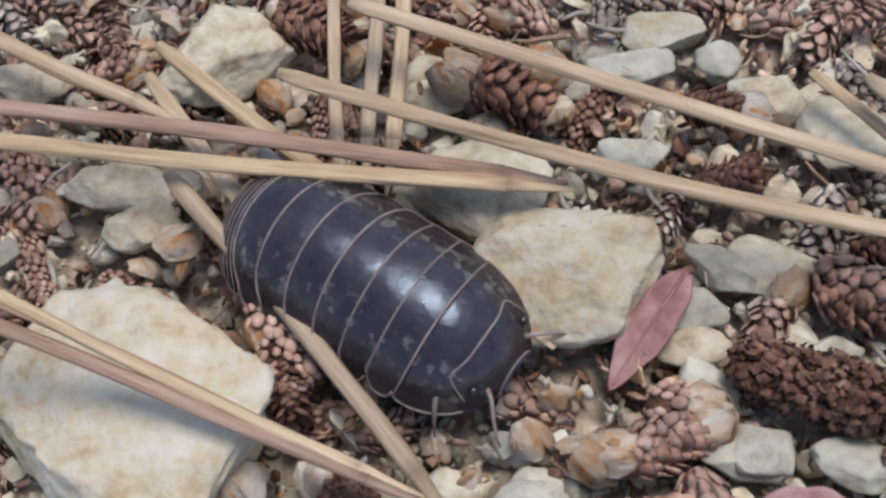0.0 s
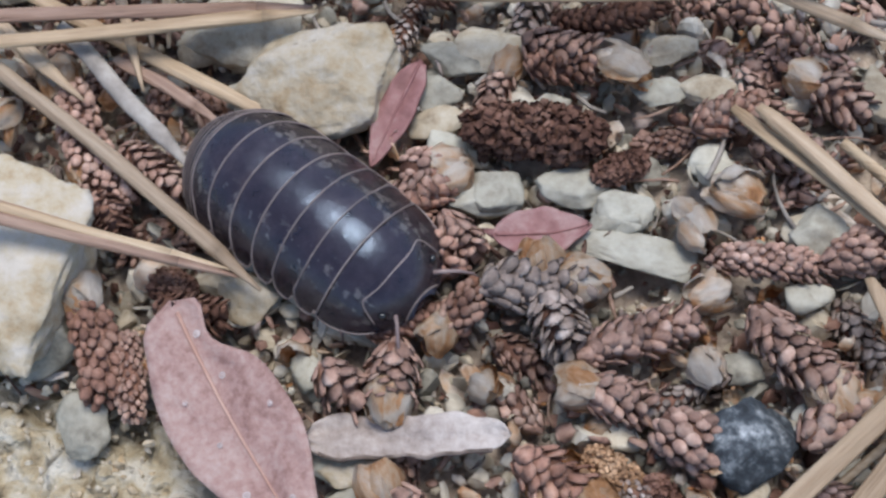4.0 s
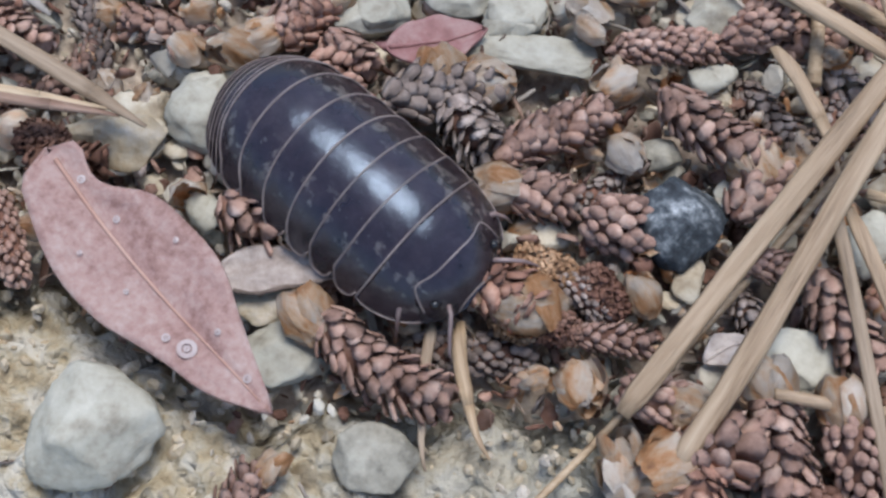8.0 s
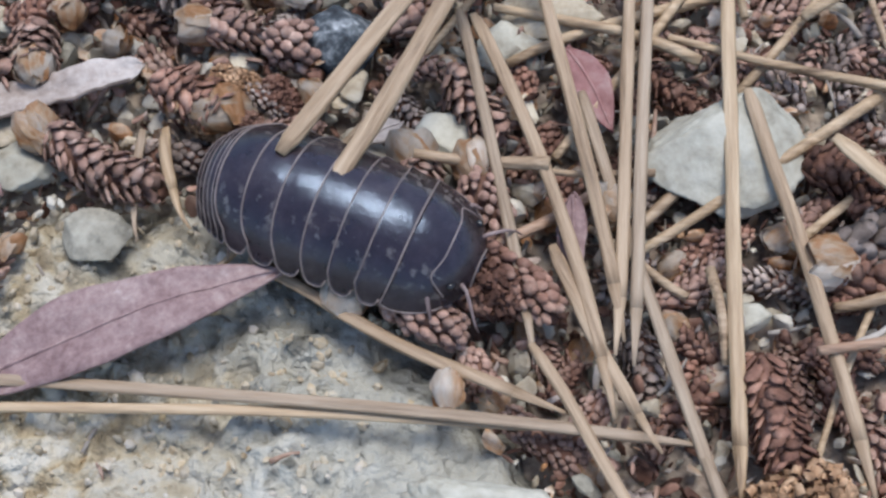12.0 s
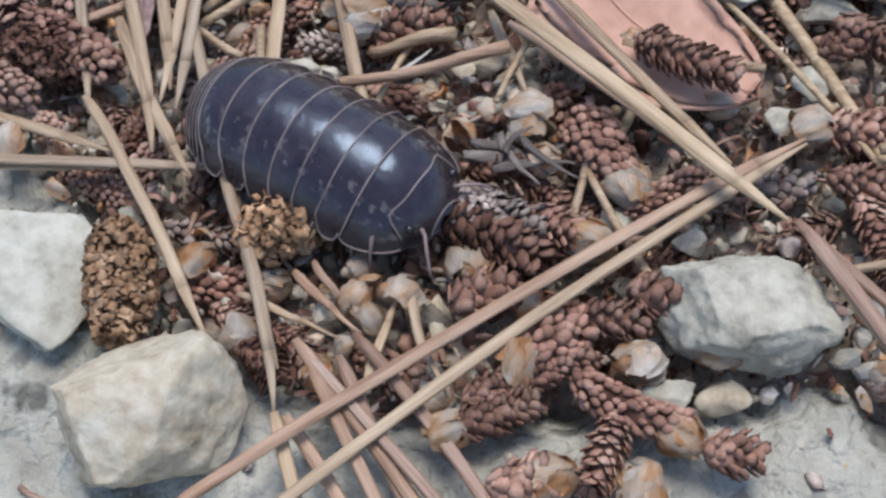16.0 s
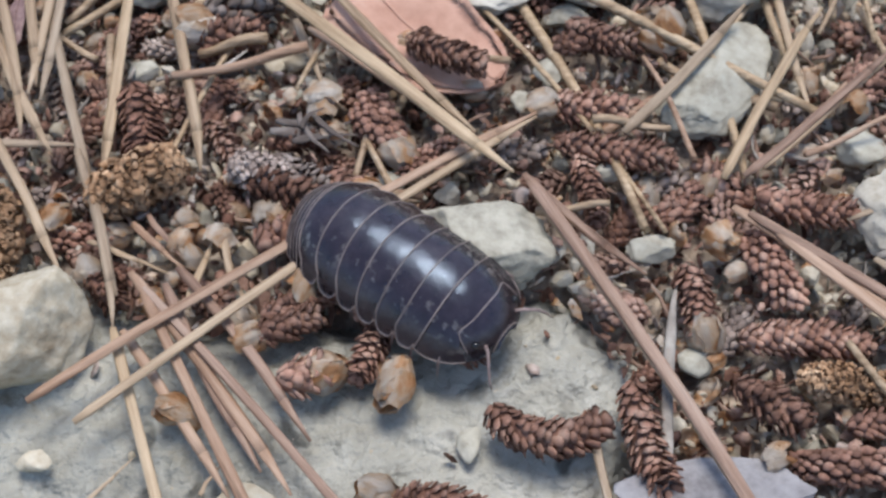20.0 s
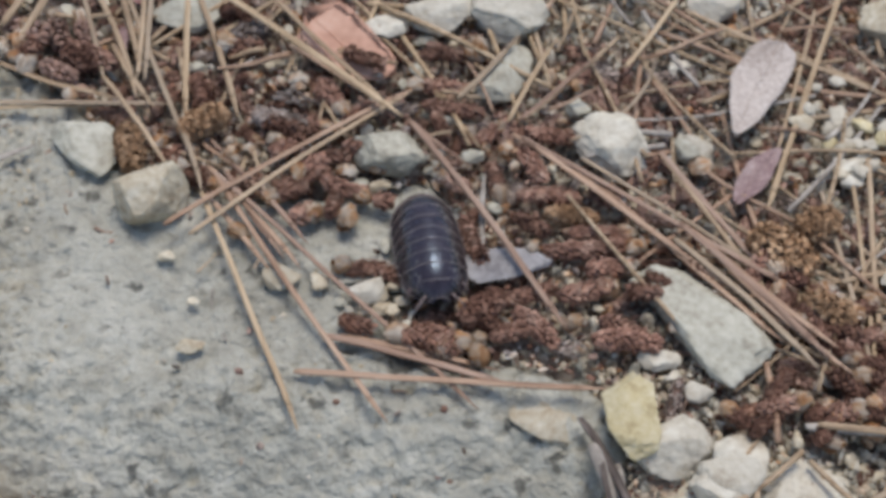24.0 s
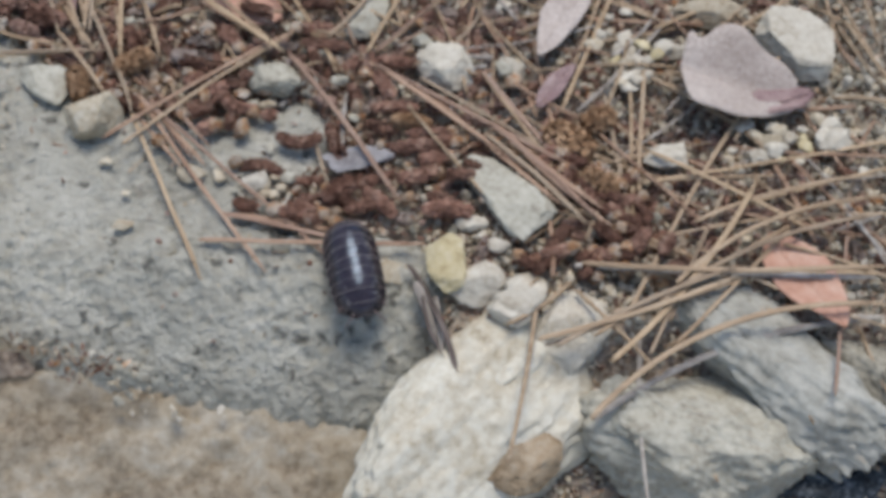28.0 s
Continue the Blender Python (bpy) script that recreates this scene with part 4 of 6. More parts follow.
other_lifted_needle = needle(11.72, -0.65, 1.9, 22.58, 21.24, 6.76, -0.24, "S", 0.95, 24)
needle(17.24, 10.52, 2.5, 20.88, -7.64, 1.3, 0.2, "S", 0.59, 25)
needle(7.76, 24.5, 2, 18.67, 18.29, 2, -0.03, "S", 0.68, 26)
needle(7.83, -2.42, 0.8, 22.48, -9.94, 1.2, -0.5, "S", 0.64, 27)
needle(20.68, -6.8, 1.6, 27.61, -19.93, 1, 0.25, "S", 0.59, 28)
needle(-9.28, -8.56, 0.61, 28.2, -11.31, 1.4, 0.6, "S", 0.59, 29)
needle(-9.41, -10.13, 0.52, 23.55, -10.46, 0.8, 0.5, "S", 0.51, 30)
needle(17.96, 10.48, 2.2, 24.29, -10.15, 1.4, 0.8, "S", 0.68, 31)
needle(21.71, -1.87, 1.5, 26.25, -11.65, 1.4, -0.24, "S", 0.68, 32)
needle(27.93, -12.01, 2, 30.91, -23.79, 1.6, 0.4, "S", 0.59, 33)
needle(30.91, -23.79, 1.6, 38.87, -51.54, 0, 0.08, "S", 0.59, 34)
needle(18.72, 21.58, 3.45, 24.82, -6.59, 1.5, 0.5, "S", 0.68, 35)
needle(26.11, 21.92, 2.6, 24.39, -7.26, 1.5, 0.22, "S", 0.64, 36)
needle(27.46, 21.95, 2.6, 25.19, -7.74, 1.5, -0.07, "S", 0.64, 37)
needle(30.88, 16, 2.4, 29.43, -14.1, 1.5, -0.13, "S", 0.72, 38)
needle(31.13, 6.32, 2.2, 35.06, -13.75, 1.5, 0.25, "S", 0.72, 39)
needle(34.79, -6.61, 1.5, 37.42, -4.87, 1.5, -0.19, "P", 0.42, 40)
needle(9.32, -17.18, 0.6, 13.77, -14.99, 0.4, 0.01, "P", 0.77, 41)
needle(34.55, 2.85, 3.65, 52.66, -16.45, 3.2, 0.18, "S", 0.85, 42)
needle(39.1, 3.91, 3.31, 50.75, -13.04, 2.6, -0.25, "S", 0.62, 43)
needle(41.2, -3.85, 2, 50.21, -12.9, 2, 0.16, "R", 0.55, 44)
needle(40.34, -2.74, 1.6, 42.11, -8.23, 1.2, 0.04, "S", 0.55, 45)
needle(27.04, -28.16, 2.2, 54.34, -11.32, 1.8, 0.5, "R", 0.63, 46)
needle(29.54, -29.46, 2.1, 54.35, -11.57, 1.8, 0.5, "S", 0.59, 47)
needle(31.23, -16.58, 0.8, 34.35, -19.82, 0.8, -0.11, "R", 0.49, 48)
needle(32.09, -16.09, 0.8, 34.39, -19.33, 0.8, -0.1, "R", 0.42, 49)
needle(34.69, -22.61, 1, 36.36, -17.5, 1, 0.24, "S", 0.47, 50)
needle(36.33, -17.61, 1.2, 38.07, -23.13, 1, -0.22, "S", 0.47, 51)
needle(28.71, -17.51, 0.6, 33.47, -19.96, 0.6, 0.05, "S", 0.39, 52)
needle(32.16, -21.18, 1.8, 55.96, -51.01, 0.23, 0.15, "R", 0.52, 53)
needle(32.4, -21.79, 1.8, 47.23, -51.54, 0.16, -0.25, "R", 0.59, 54)
needle(35.79, -33.1, 0.5, 37.06, -31.48, 0.6, 0.19, "S", 0.39, 55)
needle(30.05, -33.07, 0.4, 32.29, -30.92, 0.6, 0, "S", 0.31, 56)
needle(59.2, -13.01, 1.6, 67.37, -4.63, 2.5, -0.19, "S", 0.70, 57)
needle(64.4, -16.36, 1.2, 71.87, -5.2, 2.4, 0.25, "S", 0.62, 58)
needle(65.59, -16.24, 1.2, 75.8, -8.2, 2.4, -0.14, "R", 0.55, 59)
needle(66.7, -15.73, 1.2, 79.23, -5.38, 2.4, -0.06, "S", 0.62, 60)
needle(70.49, -19.88, 1.6, 82.85, -8.61, 1.6, -2, "S", 0.39, 61)
needle(78.98, -9.5, 1.5, 88.79, 2.3, 2.22, -0.24, "S", 0.62, 62)
needle(53.53, -16.64, 2.6, 65.7, -44.05, 2, 0.4, "R", 0.74, 63)
needle(53.88, -17.67, 2.4, 65.35, -43.32, 1.8, 0.4, "S", 0.55, 64)
needle(53.26, -15.88, 2.2, 59.27, -22.43, 1.4, -0.24, "R", 0.62, 65)
needle(64.42, -18.84, 2, 74.31, -29.34, 2, 0.21, "R", 0.62, 66)
needle(65.16, -19.42, 2.2, 89.92, -41.9, 2.47, -0.04, "R", 0.62, 67)
needle(66.34, -20.53, 2.2, 88.13, -46.53, 2.47, -0.16, "R", 0.70, 68)
needle(71.25, -22.67, 2, 89.81, -41.64, 2, 0.25, "S", 0.55, 69)
needle(72.34, -26.04, 1.8, 87.17, -48.13, 2.4, -0.18, "R", 0.62, 70)
needle(80.23, -22.56, 1.6, 87.27, -41.47, 1.6, -0.02, "S", 0.62, 71)
needle(58.99, -33.29, 1, 60.84, -23.05, 1.2, 0.2, "P", 0.60, 72)
needle(55.61, -30.06, 0.5, 56.77, -39.42, 0.4, -0.25, "S", 0.47, 73)
needle(43.65, -41.68, 0.4, 58.73, -47.14, 0.4, 0.13, "R", 0.55, 74)
needle(80.22, -22.29, 1.6, 87.7, -39.2, 1.6, 0.07, "R", 0.70, 75)
needle(69.78, 4.51, 1.4, 70.06, -12.45, 1.4, -0.23, "S", 0.55, 76)
needle(42.04, -41.61, 0.5, 60.15, -49.43, 0.8, 0.23, "R", 0.78, 77)
needle(38.9, -45.37, 0.4, 68.31, -50.65, 1.4, -0.08, "R", 0.70, 78)
needle(65.92, -56.18, 1.2, 70.6, -70.05, -5, -0.12, "P", 1.30, 79)
needle(68.25, -57.88, 0, 67.92, -66.3, -2, 0.24, "P", 0.70, 80)
needle(23.26, 6.49, 1.5, 30.93, -21.76, 1.5, -0.2, "S", 0.62, 81)
needle(107.39, -0.26, 2, 89.92, -30.99, 1.4, 0.03, "S", 0.70, 82)
needle(103.95, -1.99, 1.6, 92.23, -25.13, 1.2, 0.17, "S", 0.47, 83)
needle(87.96, -1.13, 1.8, 108.8, -16.63, 1.8, -0.25, "S", 0.62, 84)
needle(96.63, -28.79, 1.4, 94.67, -57.45, 1.4, 0.17, "S", 0.55, 85)
needle(100.55, -27.96, 1.2, 94.67, -55.61, 1.2, 0.03, "S", 0.47, 86)
needle(86.56, -56.57, 1.6, 124.92, -63.77, 1.86, -0.21, "P", 0.90, 87)
needle(86.81, -67.45, 2, 123.45, -51.38, 2, 0.24, "S", 0.55, 88)
needle(93.23, -70.7, 1.4, 110.71, -44.78, 1.4, -0.12, "S", 0.55, 89)
needle(106.53, -17.35, 1.6, 126.97, -9.52, 1.8, -0.08, "S", 0.62, 90)
needle(112.29, -22.53, 1.6, 141.23, -7.25, 1.88, 0.23, "S", 0.62, 91)
needle(85.14, -76.81, -2, 124.49, -69.05, 1, 3, "P", 1.00, 92)
needle(80.67, -67.47, 1, 108.85, -61.31, 1.6, 0.07, "S", 0.55, 93)
needle(87.52, -56.81, 1.5, 126.28, -63.28, 1.6, 0.13, "S", 0.62, 94)
needle(91.72, -64.76, 1.2, 125.97, -22.25, 2, 1, "S", 0.62, 95)
needle(94.95, -56.54, 1.2, 104.36, -21.22, 1.2, 0.19, "S", 0.62, 96)
needle(96.78, -66.41, 1.4, 111.69, -42.99, 1.4, -0.01, "S", 0.47, 97)
needle(98.25, -44.63, 1.4, 138.11, -41.37, 1.18, -0.18, "S", 0.55, 98)
needle(98.81, -53.59, 1.4, 138.08, -55.8, 1.4, 2, "S", 0.47, 99)
needle(96.63, -69.82, 1.6, 118.31, -52.62, 1.6, -0.15, "S", 0.55, 100)
needle(114.43, -79.22, 1.2, 126.39, -48.65, 1.2, -0.04, "R", 0.47, 101)
needle(112.16, -49.79, 1.4, 140.96, -45.22, 1.4, 0.21, "S", 0.47, 102)
needle(103.45, -56.15, 1.6, 131.9, -74.06, 1.33, -2, "S", 0.47, 103)
needle(112.67, -39.3, 1.6, 129, -17.7, 1.6, 0.11, "S", 0.47, 104)
needle(127.29, -14.39, 2, 125.39, -22.18, 2, 0.1, "S", 0.62, 105)
needle(38.89, -10.94, 1.20, 43.84, -10.38, 1.00, -0.50, "D", 0.70, 520)
needle(39.28, -10.29, 1.32, 42.75, -12.19, 1.15, 0.40, "D", 0.55, 521)
needle(40.21, -12.01, 1.44, 43.97, -11.75, 1.30, 0.20, "D", 0.60, 522)
needle(40.64, -10.05, 1.56, 42.33, -12.94, 1.45, -0.30, "D", 0.50, 523)
needle(41.60, -10.54, 1.80, 44.11, -12.90, 1.75, -0.20, "D", 0.45, 525)
needle(40.83, -11.47, 1.92, 42.11, -10.03, 1.90, 0.30, "D", 0.60, 526)
needle(31.64, -20.53, 1.8, 40.36, -33.44, 0.6, 0.2, "R", 0.65, 530)
needle(33.49, -21.26, 1.6, 38.81, -32.07, 0.5, -0.2, "R", 0.60, 531)
needle(31.34, -23.82, 1.3, 37.27, -33.39, 0.5, 0.1, "R", 0.60, 532)
needle(34.15, -20.29, 1.7, 41.33, -30.64, 0.7, 0.3, "R", 0.60, 533)
needle(65.4, -53.2, 0.9, 69.4, -70.4, -0.6, 1.0, "D", 0.85, 501)
needle(66.6, -57.6, 0.7, 68.0, -66.8, 0.0, -0.5, "D", 0.6, 502)
needle(79.4, -33.2, 3.4, 90.6, -50.2, 3.0, 0.3, "R", 0.80, 503)
needle(80.5, -33.8, 3.1, 91.8, -49.0, 2.8, -0.3, "R", 0.75, 504)
needle(78.6, -34.6, 2.8, 89.2, -51.4, 2.9, 0.5, "S", 0.75, 505)
needle(81.2, -35.2, 3.3, 92.6, -52.0, 2.6, -0.6, "R", 0.70, 506)
needle(84.0, -78.6, 1.8, 124.0, -69.4, 4.6, 5.2, "S", 0.85, 507)
needle(79.7, -67.0, 2.0, 106.3, -62.0, 3.2, -0.6, "S", 0.75, 508)
needle(82.0, -68.2, 1.8, 107.0, -60.6, 3.5, 0.7, "S", 0.70, 509)
needle(88.3, -71.0, 1.4, 113.4, -47.2, 3.6, -1.6, "S", 0.85, 510)
needle(87.4, -57.0, 2.6, 126.4, -63.2, 3.4, -0.8, "S", 0.80, 511)
needle(98.6, -61.6, 2.6, 129.8, -52.4, 3.4, 3.2, "S", 0.75, 512)
needle(96.0, -64.0, 2.4, 128.2, -55.0, 3.2, 2.4, "S", 0.70, 513)
needle(100.4, -40.2, 2.4, 118.4, -56.4, 2.8, 0.5, "S", 0.65, 514)
needle(103.4, -52.6, 2.6, 130.2, -48.6, 3.0, 1.4, "S", 0.65, 515)
# stones
stone(-11.6, 22.83, -0.4, 7.53, 5.77, 4.32, 10.59, "Y", 106)
stone(-23.93, 9.69, -0.4, 10.21, 11.34, 5.11, 25.59, "Y", 107)
stone(-29.19, 17.73, -0.4, 3.5, 2.29, 1.42, 25.59, "C", 108)
stone(-31.45, 18.95, -0.4, 6.01, 2.07, 1.28, 25.59, "C", 109)
stone(-11.53, 28.81, -0.4, 2.92, 2.01, 1.25, 25.59, "W", 110)
stone(-6.41, 23.49, -0.4, 2.34, 1.92, 1.19, 25.59, "W", 111)
stone(-6, 21.94, -0.4, 2.89, 1.43, 0.89, 25.59, "C", 112)
stone(-5.03, 20.69, -0.4, 1.94, 1.93, 1.2, 25.59, "W", 113)
stone(-4.27, 26.51, -0.4, 3.07, 2.06, 1.27, 0.59, "C", 114)
stone(-5.88, 25.43, -0.4, 3.33, 1.54, 0.95, -14.41, "G", 115)
stone(-2.16, 18.71, -0.4, 2.56, 2.54, 1.57, 25.59, "W", 116)
stone(4.01, 19.38, -0.4, 2.98, 1.92, 1.19, 25.59, "W", 117)
stone(5.3, 17.34, -0.4, 5.87, 1.89, 0.85, 0.59, "W", 118)
stone(-4.16, 33.27, -0.4, 3.44, 2.5, 1.55, 25.59, "C", 119)
stone(0.08, 37.5, -0.4, 2.65, 1.5, 0.93, 25.59, "C", 120)
stone(-0.87, 23.88, -0.4, 2.24, 1.41, 0.88, 25.59, "W", 121)
stone(-7.07, 33.46, -0.4, 2.94, 2.02, 1.25, 25.59, "C", 122)
stone(7.64, 22.38, -0.4, 1.91, 1.58, 0.98, 25.59, "W", 123)
stone(4.07, 28.08, -0.4, 2.99, 1.42, 0.88, 25.59, "C", 124)
stone(6.75, 26.34, -0.4, 2.32, 1.39, 0.86, 25.59, "W", 125)
stone(-5.55, 29.2, -0.4, 2.34, 1.23, 0.76, 25.59, "C", 126)
stone(2.72, 32.54, -0.4, 2.82, 1.21, 0.75, 25.59, "C", 127)
stone(-7.98, 13.13, -0.4, 2.79, 2.64, 1.64, 25.59, "C", 128)
stone(-6.84, 11.29, -0.4, 2.75, 1.81, 1.12, 25.59, "C", 129)
stone(-11.5, 12.71, -0.4, 2.7, 2.09, 1.3, 25.59, "C", 130)
stone(-9.71, 11.54, -0.4, 1.21, 0.92, 0.57, 25.59, "C", 131)
stone(-11.53, 10.82, -0.4, 2.92, 1.38, 0.86, 25.59, "Y", 132)
stone(-18.69, 23.68, -0.4, 2.93, 2.02, 1.25, 25.59, "C", 133)
stone(-17.77, 27.77, -0.4, 2.44, 1.54, 0.95, 25.59, "C", 134)
stone(-20.64, 28.56, -0.4, 3.29, 1.82, 1.13, 25.59, "C", 135)
stone(-30.79, 24.76, -0.4, 4.19, 1.59, 0.98, 25.59, "C", 136)
stone(-30.15, 26.62, -0.4, 5.96, 4.19, 2.6, 26.3, "C", 137)
stone(-38.15, 22.12, -0.4, 4.18, 2.24, 1.39, 26.3, "C", 138)
stone(-13.08, 33, -0.4, 3.71, 1.88, 1.17, 26.3, "W", 139)
stone(-3.03, 33.02, -0.4, 3.54, 2.69, 1.67, 26.3, "C", 140)
stone(-7.66, 33.67, -0.4, 2.66, 1.84, 1.14, 26.3, "W", 141)
stone(-12.46, 35.33, -0.4, 3.75, 1.9, 1.18, 26.3, "Y", 142)
stone(-9.94, 34.96, -0.4, 1.72, 1.64, 1.02, 26.3, "W", 143)
stone(-21.27, 29.36, -0.4, 2.52, 1.92, 1.19, 26.3, "C", 144)
stone(12.6, 20.15, -0.4, 2.3, 2.18, 1.35, 15.68, "W", 146)
stone(12.63, 17.15, -0.4, 2, 1.19, 0.74, 15.68, "W", 147)
stone(7.15, 22.6, -0.4, 1.85, 1.5, 0.93, 15.68, "W", 148)
stone(6.4, 26.39, -0.4, 2.98, 1.54, 0.96, 15.68, "C", 149)
stone(4.07, 25.79, -0.4, 2.45, 1.55, 0.96, 15.68, "W", 150)
stone(1.28, 20.02, -0.4, 3.46, 1.77, 1.1, 5.68, "W", 151)
stone(-14.98, 21.67, -0.4, 2.84, 2.03, 1.26, 15.68, "W", 152)
stone(-16.54, 24.41, -0.4, 5.82, 4.15, 2.57, 15.68, "C", 153)
stone(-20.7, 7.13, -0.4, 3.22, 4.08, 2, 15.68, "G", 154)
stone(-17.18, 3.73, -0.4, 2.33, 2.96, 1.45, 15.68, "G", 155)
stone(-7.92, 8.73, -0.4, 1.29, 1.47, 0.8, 15.68, "W", 156)
stone(13.88, 27.4, -0.4, 1.85, 3.02, 1.15, 15.68, "C", 157)
stone(-12.15, 11.66, -0.4, 4.1, 2.05, 1.27, 6.49, "C", 158)
stone(-8.76, 13.31, -0.4, 2.55, 2.99, 1.58, 6.49, "W", 159)
stone(-11.26, 10.5, -0.4, 1.19, 0.79, 0.49, 6.49, "D", 160)
stone(-10.71, -1.32, -0.4, 4.75, 4.07, 3.26, 6.49, "W", 161)
stone(-7.94, 8.49, -0.4, 1.46, 1.6, 0.9, 6.49, "W", 162)
stone(-9.81, 11.25, -0.4, 1.44, 1.02, 0.63, 6.49, "C", 163)
stone(-3.66, 2.6, -0.4, 3.38, 2.34, 1.17, -18.51, "W", 164)
stone(-5.15, 4.54, -0.4, 2.51, 1.3, 0.8, 6.49, "Y", 165)
stone(11.58, 9.89, -0.4, 3.5, 3.42, 2.57, -23.51, "D", 166)
stone(12.45, 17.01, -0.4, 1.95, 1.34, 0.83, 6.49, "W", 167)
stone(12.31, 20.08, -0.4, 2.24, 1.65, 1.02, 6.49, "C", 168)
stone(-2.75, 18.4, -0.4, 3.12, 2.12, 1.32, 6.49, "W", 169)
stone(3.81, 19.03, -0.4, 3.24, 1.65, 1.02, 6.49, "W", 170)
stone(-0.04, 14.56, -0.4, 2.67, 1.38, 0.85, 6.49, "G", 171)
stone(12.03, 7.57, -0.4, 1.51, 1.73, 0.91, -3.51, "C", 172)
stone(16.92, 4.62, -0.4, 2.8, 2.68, 1.21, -28.51, "W", 173)
stone(19.34, 9.69, -0.4, 2.31, 2.84, 1.43, 6.49, "W", 174)
stone(6.06, 8.9, -0.4, 2.09, 1.1, 0.68, 6.49, "C", 175)
stone(10.58, 13.09, -0.4, 2.14, 1.58, 0.98, 6.49, "G", 176)
stone(13.61, 11.63, -0.4, 1.18, 1.33, 0.73, 6.49, "W", 177)
stone(0.42, -1.35, -0.4, 3.05, 2.54, 1.57, 2.01, "G", 178)
stone(22.08, 11.78, -0.4, 4.8, 2.78, 1.72, 2.01, "C", 179)
stone(19.91, 10.1, -0.4, 3.03, 2.25, 1.39, 2.01, "W", 180)
stone(17.52, 3.79, -0.4, 2.53, 1.92, 0.96, -27.99, "C", 181)
stone(-11.69, 11.28, -0.4, 2.91, 2.75, 1.71, 2.01, "Y", 182)
stone(-8.42, 12.58, -0.4, 3.47, 3.28, 2.04, 2.01, "W", 183)
stone(-6.09, 11.16, -0.4, 2.64, 1.5, 0.93, 2.01, "W", 184)
stone(30.59, 3.51, -0.4, 6.23, 7.56, 2.8, -87.76, "W", 185)
stone(19.4, -15.4, -0.2, 9.2, 5.0, 2.05, -30, "W", 186, taper=0.5)
stone(39.87, -7.52, -0.4, 2.28, 1.46, 0.9, 2.24, "W", 187)
stone(40.1, -4.6, -0.4, 1.81, 1.49, 0.93, 2.24, "C", 188)
stone(30.82, -4.59, -0.4, 1.84, 1.51, 0.94, 2.24, "W", 189)
stone(50.73, -19.61, -0.4, 6.62, 5.08, 4.07, -15.25, "G", 190)
stone(25.42, -23.85, -0.4, 6.92, 6.33, 6.01, -20.25, "C", 191)
stone(47.23, -22.86, -0.4, 2.61, 1.37, 0.85, -0.25, "W", 192)
stone(45.7, -14.26, -0.4, 1.59, 1.53, 0.95, -0.25, "W", 193)
stone(38.89, -4.88, -0.4, 1.39, 1.66, 0.86, -0.25, "C", 194)
stone(55.57, -6.99, -0.4, 1.89, 1.77, 1.1, -0.25, "W", 195)
stone(57.05, -2.48, -0.4, 2.51, 1.61, 1, -0.25, "W", 196)
stone(53.99, -9.02, -0.4, 2.12, 1.54, 0.95, -0.25, "G", 197)
stone(49.55, -23.11, -0.4, 2.13, 1.6, 0.99, -0.25, "C", 198)
stone(58.23, -14.54, -0.4, 1.37, 1.17, 1.05, -3.31, "W", 199)
stone(65.13, -9.04, -0.4, 8.91, 4.19, 2.52, -121.31, "W", 200)
stone(75.88, -19.71, -0.4, 8.16, 7.76, 4.27, -3.31, "V", 201)
stone(61.5, -35.1, 0.5, 10.39, 3.6, 0.73, 4.69, "S", 202)
stone(72.74, -14.18, -0.4, 2.66, 2.43, 1.5, -3.31, "W", 204)
stone(84.04, -21.12, -0.4, 3.31, 3.63, 2.05, -3.31, "W", 205)
stone(47.7, -36.88, -0.4, 2.47, 1.68, 1.04, -3.31, "C", 206)
stone(49.59, -35.94, -0.4, 1.58, 1.32, 0.82, -3.31, "C", 207)
stone(48.14, -38.71, -0.4, 1.93, 1.52, 0.94, -3.31, "C", 208)
stone(50.09, -37.94, -0.4, 1.56, 1.53, 0.95, -3.31, "C", 209)
stone(49.13, -39.06, -0.4, 1.48, 1.44, 0.89, -3.31, "C", 210)
stone(51.27, -36.55, -0.4, 1.73, 1.98, 1.07, -3.31, "W", 211)
stone(48.09, -35.27, -0.4, 1.36, 0.96, 0.59, -3.31, "C", 212)
stone(46.01, -34.61, -0.4, 4.56, 1.78, 0.62, -3.31, "W", 213)
stone(42.13, -34.89, -0.4, 1.97, 1.85, 1.15, -3.31, "C", 214)
stone(38.25, -33.73, -0.4, 3.51, 2.98, 1.04, -3.31, "C", 215)
stone(44.12, -37.42, -0.4, 1.27, 1.09, 0.68, -3.31, "W", 216)
stone(49.35, -30.9, -0.4, 1.17, 1.89, 0.72, -3.31, "W", 217)
stone(29.24, -41.3, -0.4, 2.62, 1.49, 0.92, -3.31, "C", 218)
stone(29.63, -36.17, -0.4, 1.2, 0.95, 0.59, -3.31, "C", 219)
stone(26.99, -30.4, -0.4, 1.63, 1.36, 0.85, -3.31, "C", 220)
stone(61.62, -27.07, -0.4, 1.99, 1.79, 1.11, -3.31, "W", 221)
stone(74.22, -38.75, -0.4, 2.31, 3.34, 1.43, -3.31, "W", 222)
stone(60.04, -19.87, -0.4, 2.49, 1.62, 1, -3.31, "W", 223)
stone(46.97, -36.68, -0.4, 4.01, 2.81, 1.74, -7.51, "V", 224)
stone(80.9, -44.7, -0.4, 15.4, 7.3, 3.73, -54.88, "W", 225)
stone(70.47, -53.12, -0.4, 5.62, 8.16, 3.49, -7.88, "E", 226)
stone(63.49, -52.4, -2.5, 7.31, 5, 2.5, -18.52, "C", 227)
